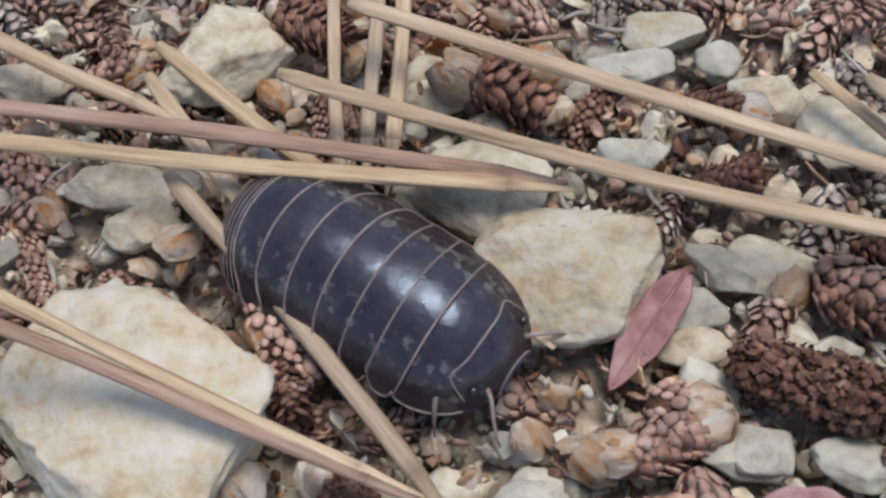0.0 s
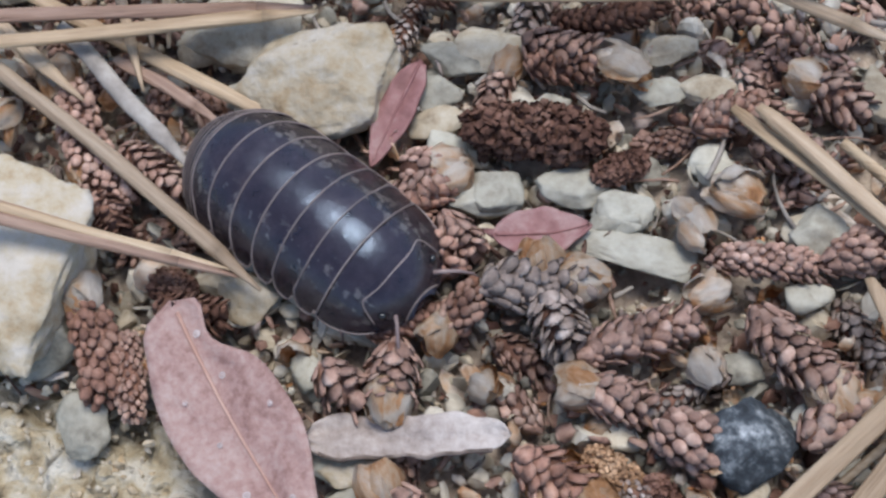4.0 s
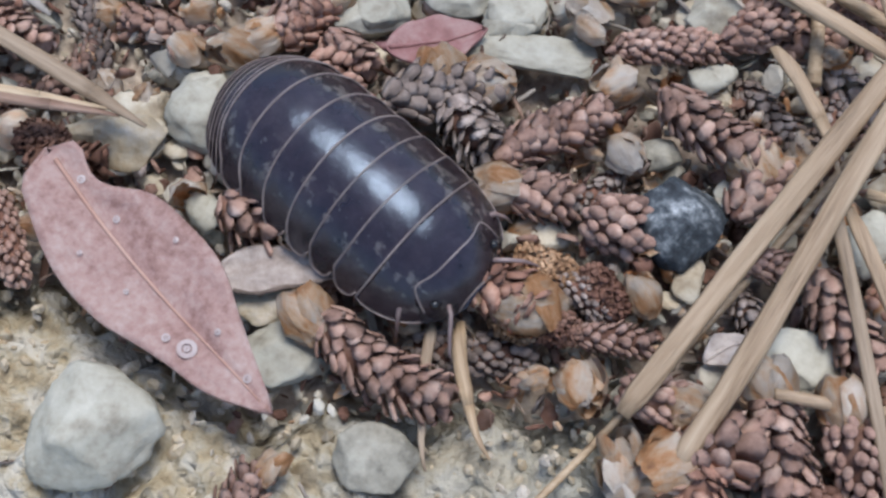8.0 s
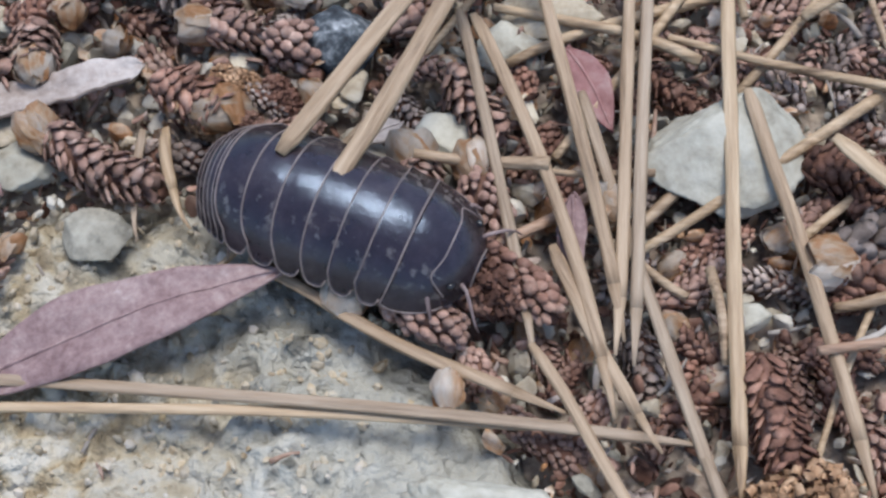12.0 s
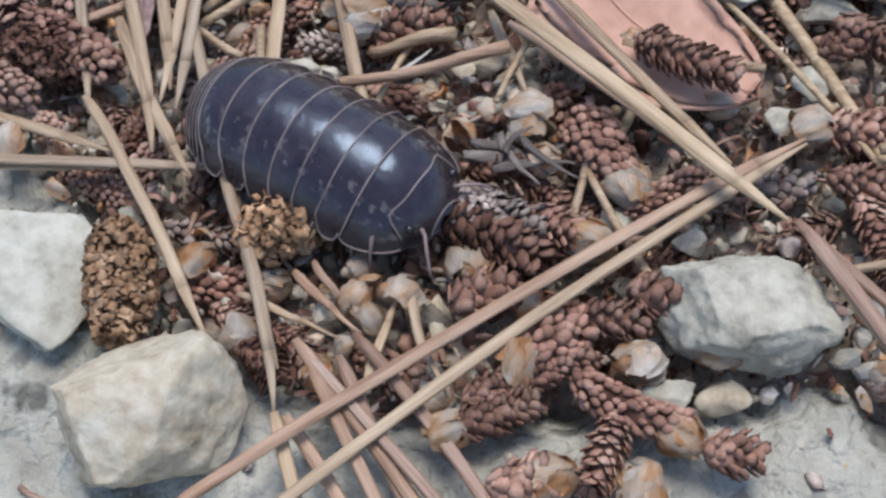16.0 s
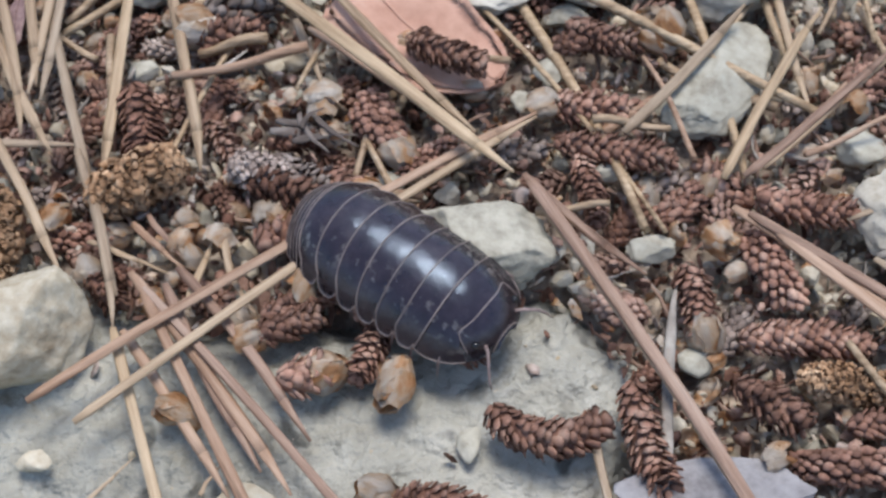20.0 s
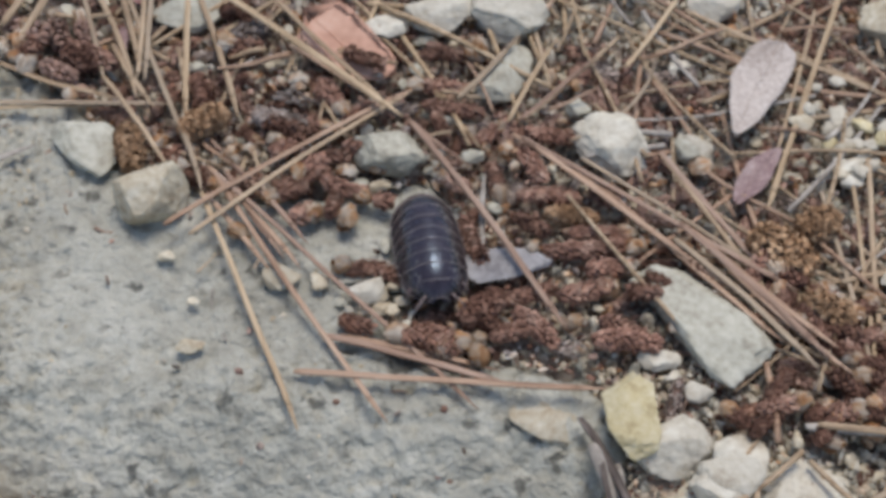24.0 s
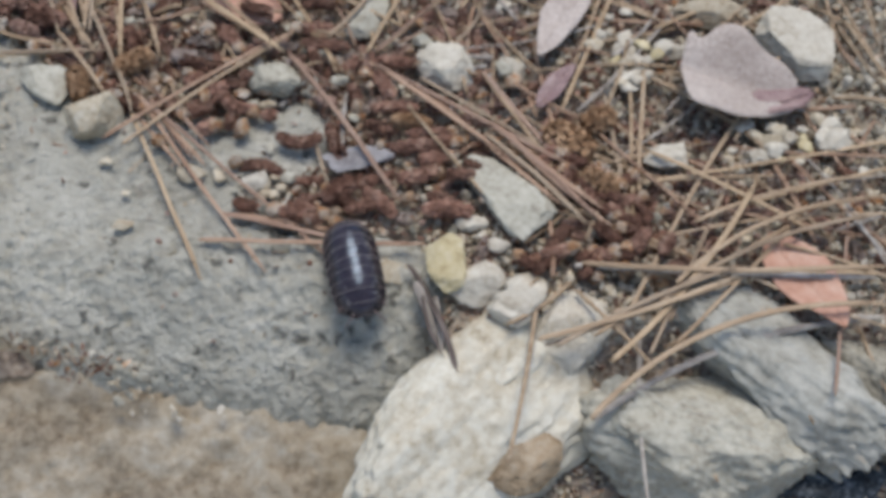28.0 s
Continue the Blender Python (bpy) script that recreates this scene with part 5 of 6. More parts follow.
stone(74.73, -47.24, -0.4, 3.68, 2.17, 1.35, -7.88, "V", 228)
stone(78.13, -60.78, -0.4, 5.79, 4.31, 2.67, -7.88, "V", 229)
stone(73.6, -71.5, -16.5, 38, 19, 18, 38, "I", 230, cuts=6, taper=0.15, rugged=0.55)
stone(76.6, -63.2, -9, 15, 11, 9.6, 40, "I", 244, cuts=8, rugged=0.5)
stone(86.3, -62.6, -7.2, 12.5, 9, 8.2, 62, "V", 245, cuts=9, rugged=0.4)
stone(79.6, -58.6, -1.4, 5, 4.6, 3.4, 10, "V", 248)
stone(76.4, -79.0, -8.6, 8.4, 6.6, 4.4, 20, "O", 249, cuts=6, rugged=0.6)
stone(89.79, -78.22, -22, 15.97, 11.06, 8.85, -8.52, "C", 233)
stone(118.3, -82.29, -20, 18.76, 11.13, 8.91, -8.52, "D", 234)
stone(73.65, -56.29, -2, 6.55, 5.69, 3.99, -8.52, "V", 235)
stone(100.2, -78.6, -14.6, 25, 17.5, 14.6, -18.52, "W", 236, rugged=1.1)
stone(108.94, -81.67, -20, 11.32, 7.16, 4.29, -8.52, "Y", 237)
stone(110.6, -71.9, -12, 31, 12.5, 14.2, -48, "B", 238, rugged=0.9)
stone(124.6, -77.2, -11.5, 19, 13, 14, -60, "G", 243, rugged=0.9)
stone(122.01, -75.41, -10, 10.46, 17.04, 8.37, -8.52, "V", 239)
stone(77.9, -61.41, -0.6, 5.63, 4.37, 2.62, -8.52, "V", 240)
stone(126.4, -22.9, -0.4, 10.8, 12.2, 5.4, 40, "V", 242, cuts=8)
stone(102.92, -40.28, -0.4, 6.63, 4.72, 2.93, -8.52, "V", 243)
stone(116.21, -14.34, -0.4, 10.15, 4.96, 3.07, -8.52, "C", 244)
stone(117.54, -5.6, -0.4, 16.34, 7.61, 4.72, -7.88, "C", 245)
stone(67.58, -0.3, -0.4, 8.46, 7.49, 4.65, -7.88, "V", 246)
stone(59.32, 0.9, -0.4, 5.63, 6.75, 3.49, -77.88, "V", 247)
stone(101.63, -19.41, -0.4, 3.43, 2.73, 1.69, -7.88, "V", 248)
stone(108.94, -20.56, -0.4, 5.06, 2.57, 1.59, -7.88, "V", 249)
stone(84.98, -21.28, -0.4, 4.01, 3.32, 2.06, -7.88, "V", 250)
stone(85.9, -8.41, -0.4, 2.5, 1.97, 1.22, -7.88, "V", 251)
stone(52.48, -0.45, -0.4, 5.02, 4.11, 2.55, -7.88, "V", 253)
stone(91.84, -51.18, -0.4, 2.94, 2.17, 1.35, -7.88, "V", 254)
stone(77.59, -51.06, -0.4, 2.91, 2.15, 1.33, -7.88, "V", 255)
stone(102.11, -18.12, -0.4, 3.23, 3.81, 2, -7.51, "V", 256)
stone(92.84, 0.5, -0.4, 6.17, 4.05, 2.51, -7.51, "V", 257)
stone(126.39, -40.33, -0.4, 4.74, 3.86, 2.39, -8.52, "V", 258)
# leaves
leaf(-7.6, 21.6, 0.9, 5.8, 1.95, -97, 0, 0, "R", 259)
leaf(0.69, 17.16, 1, 4.48, 2.59, 22.58, 0, 0, "R", 260)
leaf(-8.83, 4.42, 2.8, 14.65, 5.12, -43.98, 0, 0, "P", 261, spots=9, blunt=0.12, notch=0.55)
leaf(-2.47, 6.47, 1.3, 8.99, 2.13, 11.93, 0, 0, "G", 262, fold=0.05, rib=False, chip=True)
leaf(1.9, -6.24, 0.9, 16.44, 3.84, 20.96, 0, 0, "M", 263)
leaf(23.69, 7.02, 1, 5.21, 2.08, -64.71, 0, 0, "R", 264)
leaf(22.69, -1.26, 1, 4.69, 1.47, -89.46, 0, 0, "M", 265)
leaf(48.3, -4.3, 1.6, 11.8, 8.6, -42, 0, 0, "O", 266, blunt=0.2, fold=0.1, tip=0.45)
leaf(92.93, -15.1, 3.4, 16.23, 5.96, -126.09, 0, 0, "G", 267, blunt=0.12, fold=0.06)
leaf(115.9, -62.6, 1.7, 16.9, 8.8, -76, 0, 0, "O", 268)
leaf(90.13, -26.25, 1.6, 9.5, 3.2, 42.61, 0, 0, "M", 269)
leaf(13.68, 4.59, 0.6, 2.16, 1.35, 31.76, 0, 0, "G", 270)
leaf(115.8, -30.0, 2.8, 17.5, 15.5, -14, 4, 6, "G", 272, fold=0.42, blunt=0.16, tip=0.42, notch=0.35)
leaf(121.6, -33.4, 2.2, 9.5, 5, 14, 4, -10, "M", 273, fold=0.3, blunt=0.2, tip=0.5)
# cones
cone(-0.94, 25.68, 0, 3, 2.03, 2.19, -0.25, "B", 0, 271)
cone(0.98, 28.78, 0, 5.72, 1.68, 19.83, 0.8, "K", 0, 272)
cone(-5.02, 17.51, 0, 3.46, 1.91, 55.84, -0.26, "B", 0, 273)
cone(-4.43, 14.43, 0, 3.92, 2.22, 31.33, -0.63, "B", 0, 274)
cone(7.31, 24.58, 0, 3.14, 1.94, 37.76, 0.67, "B", 0, 275)
cone(-20.09, 13.99, 0, 3.78, 2.07, -44.34, 0.19, "K", 0, 276)
cone(-17.55, 7.09, 0, 5.01, 2.19, -54.58, -0.8, "B", -1, 277)
cone(-14.17, 9.6, 0, 3.23, 2.09, 4.06, 0.32, "K", 0, 278)
cone(0.77, 14.52, 0, 4.62, 2.37, 18.51, 0.59, "G", 0, 279)
cone(-4.35, 11.42, 0, 3.3, 1.66, 30.61, -0.7, "B", 0, 280)
cone(-1.94, 12.5, 0, 2.51, 1.84, 62.08, -0.14, "B", -1, 281)
cone(-17.64, 29.3, 0, 3.77, 2.48, 5.68, 0.79, "K", 0, 282)
cone(-7.45, 29.04, 0, 3.01, 1.57, 42.71, -0.37, "K", 0, 283)
cone(-27.04, 29.06, 0, 3.99, 2.35, 3.87, -0.55, "K", 0, 284)
cone(-18.33, 30.33, 0, 4.03, 2.27, 13.7, 0.73, "K", 0, 285)
cone(-9.32, 31.93, 0, 2.4, 1.95, 8.88, 0.08, "K", 0, 286)
cone(-7.34, 28.8, 0, 2.3, 1.88, 29.36, -0.78, "K", 0, 287)
cone(-22.28, 16.79, 0, 8.48, 2.2, -49.79, 0.43, "L", 0, 288)
cone(-18.53, 16.11, 0, 4.41, 1.99, -26.08, 0.5, "L", 0, 289)
cone(-1.07, 26.41, 0, 3.62, 2.25, -10.84, -0.75, "L", 0, 290)
cone(-5.59, 19.03, 0, 2.17, 2.04, 19.21, -0.02, "L", 0, 291)
cone(7.38, 24.69, 0, 2.87, 1.88, 16.84, 0.76, "L", 0, 292)
cone(9.95, 23.43, 0, 2.35, 2.12, -3.78, -0.48, "L", 0, 293)
cone(11.95, 26.73, 0, 2.73, 2.15, -23.75, -0.45, "L", 0, 294)
cone(10.43, 18, 0, 4.19, 1.54, 6.04, 0.77, "L", 0, 295)
cone(14.11, 18.97, 0, 3.05, 1.51, 27.52, -0.04, "L", 0, 296)
cone(-0.34, 2.45, 0, 6.07, 2.28, -32.52, -0.74, "L", -1, 297, detail=1)
cone(-15.74, 6.28, 0, 4.22, 1.42, -65.58, 0.52, "L", 0, 298, detail=1)
cone(5.72, 13.12, 0, 5.23, 2.02, 33.19, 0.4, "L", 0, 299, detail=1)
cone(12.33, 14.05, 0, 5.19, 2.31, -35.32, -0.78, "L", 1, 300, detail=1)
cone(5.56, 10.34, 0, 2.88, 2.13, -4, 0.1, "L", -1, 301, detail=1)
cone(8.77, 9.36, 0, 2.49, 2.46, -11.33, 0.72, "L", 0, 302, detail=1)
cone(14.62, 11.2, 0, 3.21, 2.1, 39.7, -0.57, "L", 0, 303, detail=1)
cone(10.37, 17.98, 0, 4.89, 1.43, 9.36, -0.35, "L", 0, 304, detail=1)
cone(14.35, 19.26, 0, 2.42, 1.98, 19.54, 0.79, "L", 0, 305, detail=1)
cone(-5.72, 17.35, 0, 2.75, 1.98, 40.77, -0.16, "L", 0, 306, detail=1)
cone(2.13, 13.69, 0, 4.22, 2.33, -60.6, -0.69, "G", -1, 307, detail=1)
cone(-3.22, 16.27, 0, 2.35, 1.99, -39.53, 0.61, "L", 0, 308, detail=1)
cone(10.79, 2.21, 0, 2.8, 1.89, -10.13, 0.3, "L", 0, 309, detail=1)
cone(12.41, 0.31, 0, 3.46, 1.96, 28.65, -0.8, "L", 0, 310, detail=1)
cone(15.59, 1.03, 0, 4.51, 2.49, -77.91, 0.22, "L", -1, 311, detail=1)
cone(18.65, 0.89, 0, 3.78, 2.21, -72.09, 0.66, "L", -1, 312, detail=1)
cone(17.87, 6.28, 0, 4.35, 2.18, -60.91, -0.65, "L", 0, 313, detail=1)
cone(9.07, 4.57, 0, 3.14, 1.36, -2.36, -0.24, "L", 0, 314, detail=1)
cone(15.19, 8.37, 0, 3.17, 1.38, -2.66, 0.8, "L", 0, 315, detail=1)
cone(7.82, 6.37, 0, 2.92, 1.27, -35.1, -0.28, "G", 0, 316, detail=1)
cone(-4.97, -4.45, 0, 4.69, 1.83, 58.75, -0.62, "L", 0, 317, detail=1)
cone(12.91, 0.16, 0, 3.08, 2.71, 24.77, 0.68, "L", 0, 318, detail=1)
cone(15.68, -5.01, 0, 4.19, 2.11, -26.89, 0.18, "L", 0, 319, detail=1)
cone(-6.16, 8.13, 0, 2.47, 2.35, -32.83, -0.8, "L", 0, 320, detail=1)
cone(-3.92, 9.3, 0, 2.96, 2.25, -78.88, 0.33, "L", 0, 321, detail=1)
cone(12.58, -1.59, 0, 4.67, 2.52, -94.23, 0.58, "B", 1, 322)
cone(31.3, -10.02, 0, 6.3, 2.59, -78.26, -0.71, "K", 0, 323)
cone(36.26, -1.52, 0, 4.58, 2.8, 25.94, -0.12, "G", 0, 324)
cone(35.24, 2.6, 0, 3.53, 2.51, -19.93, 0.79, "K", 0, 325)
cone(37.21, 1.06, 0, 3.38, 1.77, 22.18, -0.39, "B", 0, 326)
cone(3.95, 6.18, 0, 3.86, 2.67, -22.98, -0.54, "B", 0, 327)
cone(39.53, -18.24, 0, 2.96, 2.37, 22.83, 0.73, "B", 0, 328)
cone(47.17, -18.64, 0, 2.92, 2.36, -13.45, 0.06, "B", 0, 329)
cone(42.36, -20.72, 0, 3.24, 2.18, 33.18, -0.77, "B", 0, 330)
cone(45, -19.6, 0, 2.78, 1.97, -9.19, 0.44, "B", 0, 331)
cone(39.82, -23.98, 0, 3.83, 1.89, 17.35, 0.49, "B", -1, 332)
cone(45.33, -23.76, 0, 5.2, 1.8, -31.32, -0.76, "B", 0, 333)
cone(49.33, -25.89, 0, 2.13, 2.04, -5.19, -0, "B", 0, 334)
cone(40.78, -27.04, 0, 2.65, 2.31, 8.62, 0.76, "B", 1, 335)
cone(29.89, -20.69, 0, 2.62, 1.79, -48.71, -0.49, "K", 0, 336)
cone(45.11, -9.93, 0, 3.49, 2.16, -59.45, -0.44, "B", 0, 337)
cone(40.46, -14.13, 0, 4.23, 2.1, -40.06, 0.77, "G", 0, 338)
cone(42.92, -14.85, 0, 3.42, 2.07, -25.79, -0.06, "B", 0, 339)
cone(48.04, -13.31, 0, 4.21, 1.54, 20.64, -0.74, "B", 0, 340)
cone(35.96, -2.91, 0, 4.11, 2.42, 9.04, 0.53, "B", 0, 341)
cone(48.96, -5.63, 0, 3.78, 1.8, -27.77, 0.39, "K", 0, 342)
cone(57.53, -5.09, 0, 3.58, 1.7, 16.27, -0.79, "B", 0, 343)
cone(18.88, -2.77, 0, 7.04, 2.36, -38.24, 0.12, "B", 0, 344)
cone(40.68, -11.31, 0, 3.66, 1.59, 1.95, 0.71, "K", 0, 345)
cone(40.3, -15.86, 0, 2.54, 1.53, -9.29, -0.58, "G", 0, 346)
cone(57.06, -10.2, 0, 2.84, 1.57, 20.08, -0.34, "B", 0, 347)
cone(57.46, -10.55, 0, 5.42, 2.1, -6.9, 0.8, "B", 0, 348)
cone(58.41, -13.66, 0, 6.72, 1.99, -16.73, -0.18, "B", 0, 349)
cone(56.98, -16, 0, 4.43, 1.72, -79.55, -0.68, "B", 0, 350)
cone(45.08, -11.12, 0, 4.19, 2.11, -51.9, 0.62, "B", 0, 351)
cone(49.07, -7.02, 1.9, 5.2, 2.0, -34, 0.5, "B", 0, 352)
cone(39.95, -15.16, 0, 5.32, 2.66, -28.09, -0.8, "K", 0, 353)
cone(52.9, -31.3, 0, 6.4, 2.2, -14, 1.7, "B", 0, 707)
cone(47.64, -34.36, 0, 6.38, 2.0, -12.34, -1.5, "B", -1, 355)
cone(58.01, -31.58, 0, 6.25, 2.18, -81.06, -0.65, "B", 0, 356)
cone(61.78, -23.69, 0, 4.27, 2.06, -83.06, -0.22, "B", 0, 357)
cone(66.03, -21.9, 0, 5, 2.09, -69.35, 0.8, "B", 0, 358)
cone(66.87, -26.54, 0, 6.59, 2.01, -6.73, -0.29, "B", 0, 359)
cone(71.23, -31.71, 0, 6.39, 1.79, -6.98, -0.61, "B", 1, 360)
cone(69.67, -33.97, 0, 9.99, 1.92, -3.61, 0.69, "B", 1, 361)
cone(64.49, -30.08, 0, 3.85, 2.17, -38.11, 0.17, "B", 0, 362)
cone(68.32, -39.21, 0, 5.91, 2.22, 9.63, -0.79, "B", 1, 363)
cone(62.5, -38.94, 0, 5.76, 1.93, 8.31, 0.35, "B", 0, 364)
cone(62.84, -42.45, 0, 5.48, 2.06, -47.91, 0.57, "B", 0, 365)
cone(53.02, -42.77, 0, 5.1, 2.19, -22.6, -0.72, "B", 1, 366)
cone(60.13, -43.19, 0, 4.31, 1.98, 8.54, -0.11, "B", 0, 367)
cone(45, -40.84, 0, 3.32, 2.13, -26.43, 0.78, "K", 0, 368)
cone(71.24, -36.51, 0, 4.74, 2.34, 3.14, -0.4, "B", 0, 369)
cone(71.52, -43.65, 0, 5.21, 2.18, -31.47, -0.53, "B", 0, 370)
cone(68.37, -18.37, 0, 5.27, 2.11, -18.79, 0.74, "B", 0, 371)
cone(73.6, -10.33, 0, 3.35, 1.96, 54.46, 0.05, "B", 0, 372)
cone(48.09, -18.65, 0, 2.52, 1.67, 33.63, -0.77, "B", 0, 373)
cone(41.33, -22.18, 0, 6.01, 1.63, 20.07, 0.45, "B", 0, 374)
cone(73.09, -27.09, 0, 3.78, 2.01, -43.31, 0.48, "B", 0, 375)
cone(58.61, -5.04, 0, 4.41, 2.04, -28.75, -0.76, "B", 0, 376)
cone(44.61, -25.37, 0, 3.89, 1.81, -113.16, 0.01, "B", 0, 377)
cone(58.27, -41.91, 0, 5.41, 2, -42.32, 0.75, "K", 0, 378)
cone(71.5, -45.12, 0, 6.8, 2.27, -10.57, -0.5, "B", 0, 379)
cone(51.81, -43.36, 0, 5.82, 2.25, -24.41, -0.43, "B", -1, 380)
# frayed
frayed(-0.89, 21.91, 0, 6.61, 2.75, 6.61, "K", 381)
frayed(3.4, 21.14, 0, 2.66, 1.45, 34.76, "K", 382)
frayed(18.34, -3.62, 0, 4.81, 2.67, -26.46, "K", 383)
frayed(31.35, -14.05, 0, 5.71, 3.26, 28.67, "F", 384)
frayed(23.54, -17.09, 0, 5.91, 3.12, -83.31, "F", 385)
frayed(38.9, -14.09, 0, 4.96, 2.44, -28.46, "G", 386)
frayed(36.41, -3.29, 0, 4.5, 1.57, 28.11, "K", 387)
frayed(69.11, -29.45, 0, 5.73, 2.06, -14.41, "F", 388)
frayed(57.92, -40.31, 0, 5.37, 2.99, 31.1, "K", 389)
frayed(89.87, -36.74, 0, 7.08, 4.81, -42.99, "F", 390)
frayed(-15.22, 10.67, 0, 2.27, 1.69, -7.37, "K", 391)
frayed(5.25, 4.75, 0, 1.92, 1.36, -15.5, "F", 392)
frayed(6.05, 5.06, 0, 3.67, 1.7, -15.18, "K", 393)
frayed(6.34, 7.31, 0, 2.79, 1.47, -20.47, "F", 394)
frayed(8.68, 6.45, 0, 2.48, 1.55, -50.3, "K", 395)
# husks
bud(-26.92, 17.19, 0, 0.97, 252, 396)
bud(2.5, 26.42, 0, 1.22, 319, 397)
bud(-15.12, 29.57, 0, 0.72, 26, 398)
bud(-7.9, 32.37, 0, 0.79, 93, 399)
bud(6.84, 19.61, 0, 0.69, 160, 400)
bud(8.44, 21.22, 0, 0.83, 227, 401)
bud(-15.15, 29.24, 0, 0.77, 294, 402)
bud(-7.63, 32.15, 0, 0.84, 1, 403)
bud(-24.36, 28.82, 0, 0.71, 68, 404)
bud(-26.92, 25.52, 0, 0.74, 135, 405)
bud(8.77, 20.83, 0, 1.13, 202, 406)
bud(3.7, 6.06, 0, 0.93, 269, 407)
bud(-0.04, 9.69, 0, 0.85, 336, 408)
bud(8.78, 16.09, 0, 0.94, 43, 409)
bud(8.99, 12.79, 0, 0.83, 110, 410)
bud(-7.64, 15.71, 0, 1, 177, 411)
bud(3.79, 5.8, 0, 0.72, 244, 412)
bud(8.21, 2.57, 0, 0.97, 311, 413)
bud(6.24, 2.55, 0, 0.59, 18, 414)
bud(9.6, -0.18, 0, 0.89, 85, 415)
bud(10.3, 6.49, 0, 0.83, 152, 416)
bud(17.88, 18.15, 0, 0.65, 219, 417)
bud(7.37, 18.88, 0, 0.96, 286, 418)
bud(-9.78, 15.72, 0, 0.78, 353, 419)
bud(-3.49, -1.96, 0, 0.68, 60, 420)
bud(9.74, -1.04, 0, 0.86, 127, 421)
bud(11.33, -2.49, 0, 0.85, 194, 422)
bud(24.57, 0.75, 0, 1.04, 261, 423)
bud(7.96, 2.6, 0, 0.84, 328, 424)
bud(10.45, -1.12, 0, 0.87, 35, 425)
bud(16.99, -8.6, 0, 0.82, 102, 426)
bud(42.22, -8.75, 0, 1.09, 169, 427)
bud(34.01, -16.3, 0, 0.75, 236, 428)
bud(39.07, -16.52, 0, 0.91, 303, 429)
bud(34.22, -17.75, 0, 0.85, 10, 430)
bud(39.53, -16.83, 0, 0.85, 77, 431)
bud(49.28, -20.99, 0, 1.05, 144, 432)
bud(45.86, -21.84, 0, 0.98, 211, 433)
bud(41.79, -9.5, 0, 1.03, 278, 434)
bud(50.84, -8.41, 0, 0.79, 345, 435)
bud(26.76, -15.65, 0, 0.81, 52, 436)
bud(34.29, -18.82, 0, 0.7, 119, 437)
bud(64.46, -33.08, 0, 0.81, 186, 438)
bud(76.36, -33.45, 0, 0.92, 253, 439)
bud(57.29, -43.51, 0, 0.91, 320, 440)
bud(66.94, -42.49, 0, 0.92, 27, 441)
bud(45.76, -27.15, 0, 1, 94, 442)
bud(34.41, -28.64, 0, 0.99, 161, 443)
bud(35.83, -18, 0, 1, 228, 444)
bud(63.49, -20.39, 0, 1.05, 295, 445)
bud(62.04, -4.35, 0, 1.08, 2, 446)
bud(84.94, -24.24, 0, 0.97, 69, 447)
bud(62.18, -5.09, 0, 1.38, 136, 448)
bud(53.37, -44.39, 0, 1.09, 203, 449)
bud(56.89, -45.34, 0, 1.09, 270, 450)
bud(84.49, -23.95, 0, 1.14, 337, 451)
bud(45.53, -28.09, 0, 1.16, 44, 452)
bud(93.1, -57.74, 0, 1.11, 111, 453)
bud(89.31, -58.15, 0, 1.01, 178, 454)
bud(-11.44, 13.26, 0, 0.56, 245, 455)
stone(-5.02, 5.04, -0.4, 3.49, 1.65, 0.82, 6.18, "W", 456)


def heap_cones():
    """Dark spent cones heaped between the long white stone and the boulders."""
    rnd = random.Random(71)
    for k in range(150):
        x, y = rnd.uniform(74, 99), rnd.uniform(-59.5, -37)
        if (x - 80) * 0.9 + (y + 38) > 8 or y < -59 + 0.25 * max(0, x - 88) or noise.noise((x * 0.13, y * 0.13, 2)) < -0.12:
            continue
        if any((x - a) ** 2 + (y - b) ** 2 < (r * 0.9) ** 2 for a, b, r in KEEP):
            continue
        w = rnd.uniform(1.7, 2.4)
        cone(x, y, rnd.uniform(0.4, 1.1), rnd.uniform(2.6, 5.2), w, rnd.uniform(0, 180), rnd.uniform(-0.7, 0.7), rnd.choice("BBKK"), int(rnd.random() < 0.25), 600 + k)
        KEEP.append((x, y, 1.5))


heap_cones()
frayed(94.6, -33.6, 0.6, 5, 3.6, 20, "F", 581)
frayed(92.6, -44.4, 0.8, 5.4, 3.4, -40, "F", 582)


def heap_stones(cx, cy, sx, sy, count, seed, least=1.2, most=3.0):
    """A loose patch of small cream stones."""
    rnd = random.Random(seed)
    for k in range(count):
        x, y = rnd.gauss(cx, sx), rnd.gauss(cy, sy)
        l = rnd.uniform(least, most)
        if any((x - a) ** 2 + (y - b) ** 2 < (r * 0.7) ** 2 for a, b, r in KEEP):
            continue
        stone(x, y, rnd.uniform(0.4, 1.0) if edge_distance(x, y, SLAB) < 0 else slab_height(x, y) - 0.1, l, l * rnd.uniform(0.6, 0.95), l * rnd.uniform(0.45, 0.7), rnd.uniform(0, 180), rnd.choice("VVCE"), seed * 50 + k)


heap_stones(102, -24, 1.8, 4.0, 26, 14)
heap_stones(47.1, -35.5, 1.5, 1.5, 20, 16, 0.8, 1.8)
heap_stones(120.3, -39.2, 3.4, 2.2, 24, 15)
stone(127.0, -40.6, 0, 4.6, 4.0, 2.6, 20, "V", 571)


# ---- loose litter ----
TRAIL = [(-22, 22), (8, 5), (38, -14), (55, -30), (75, -42), (112, -52), (128, -12)]


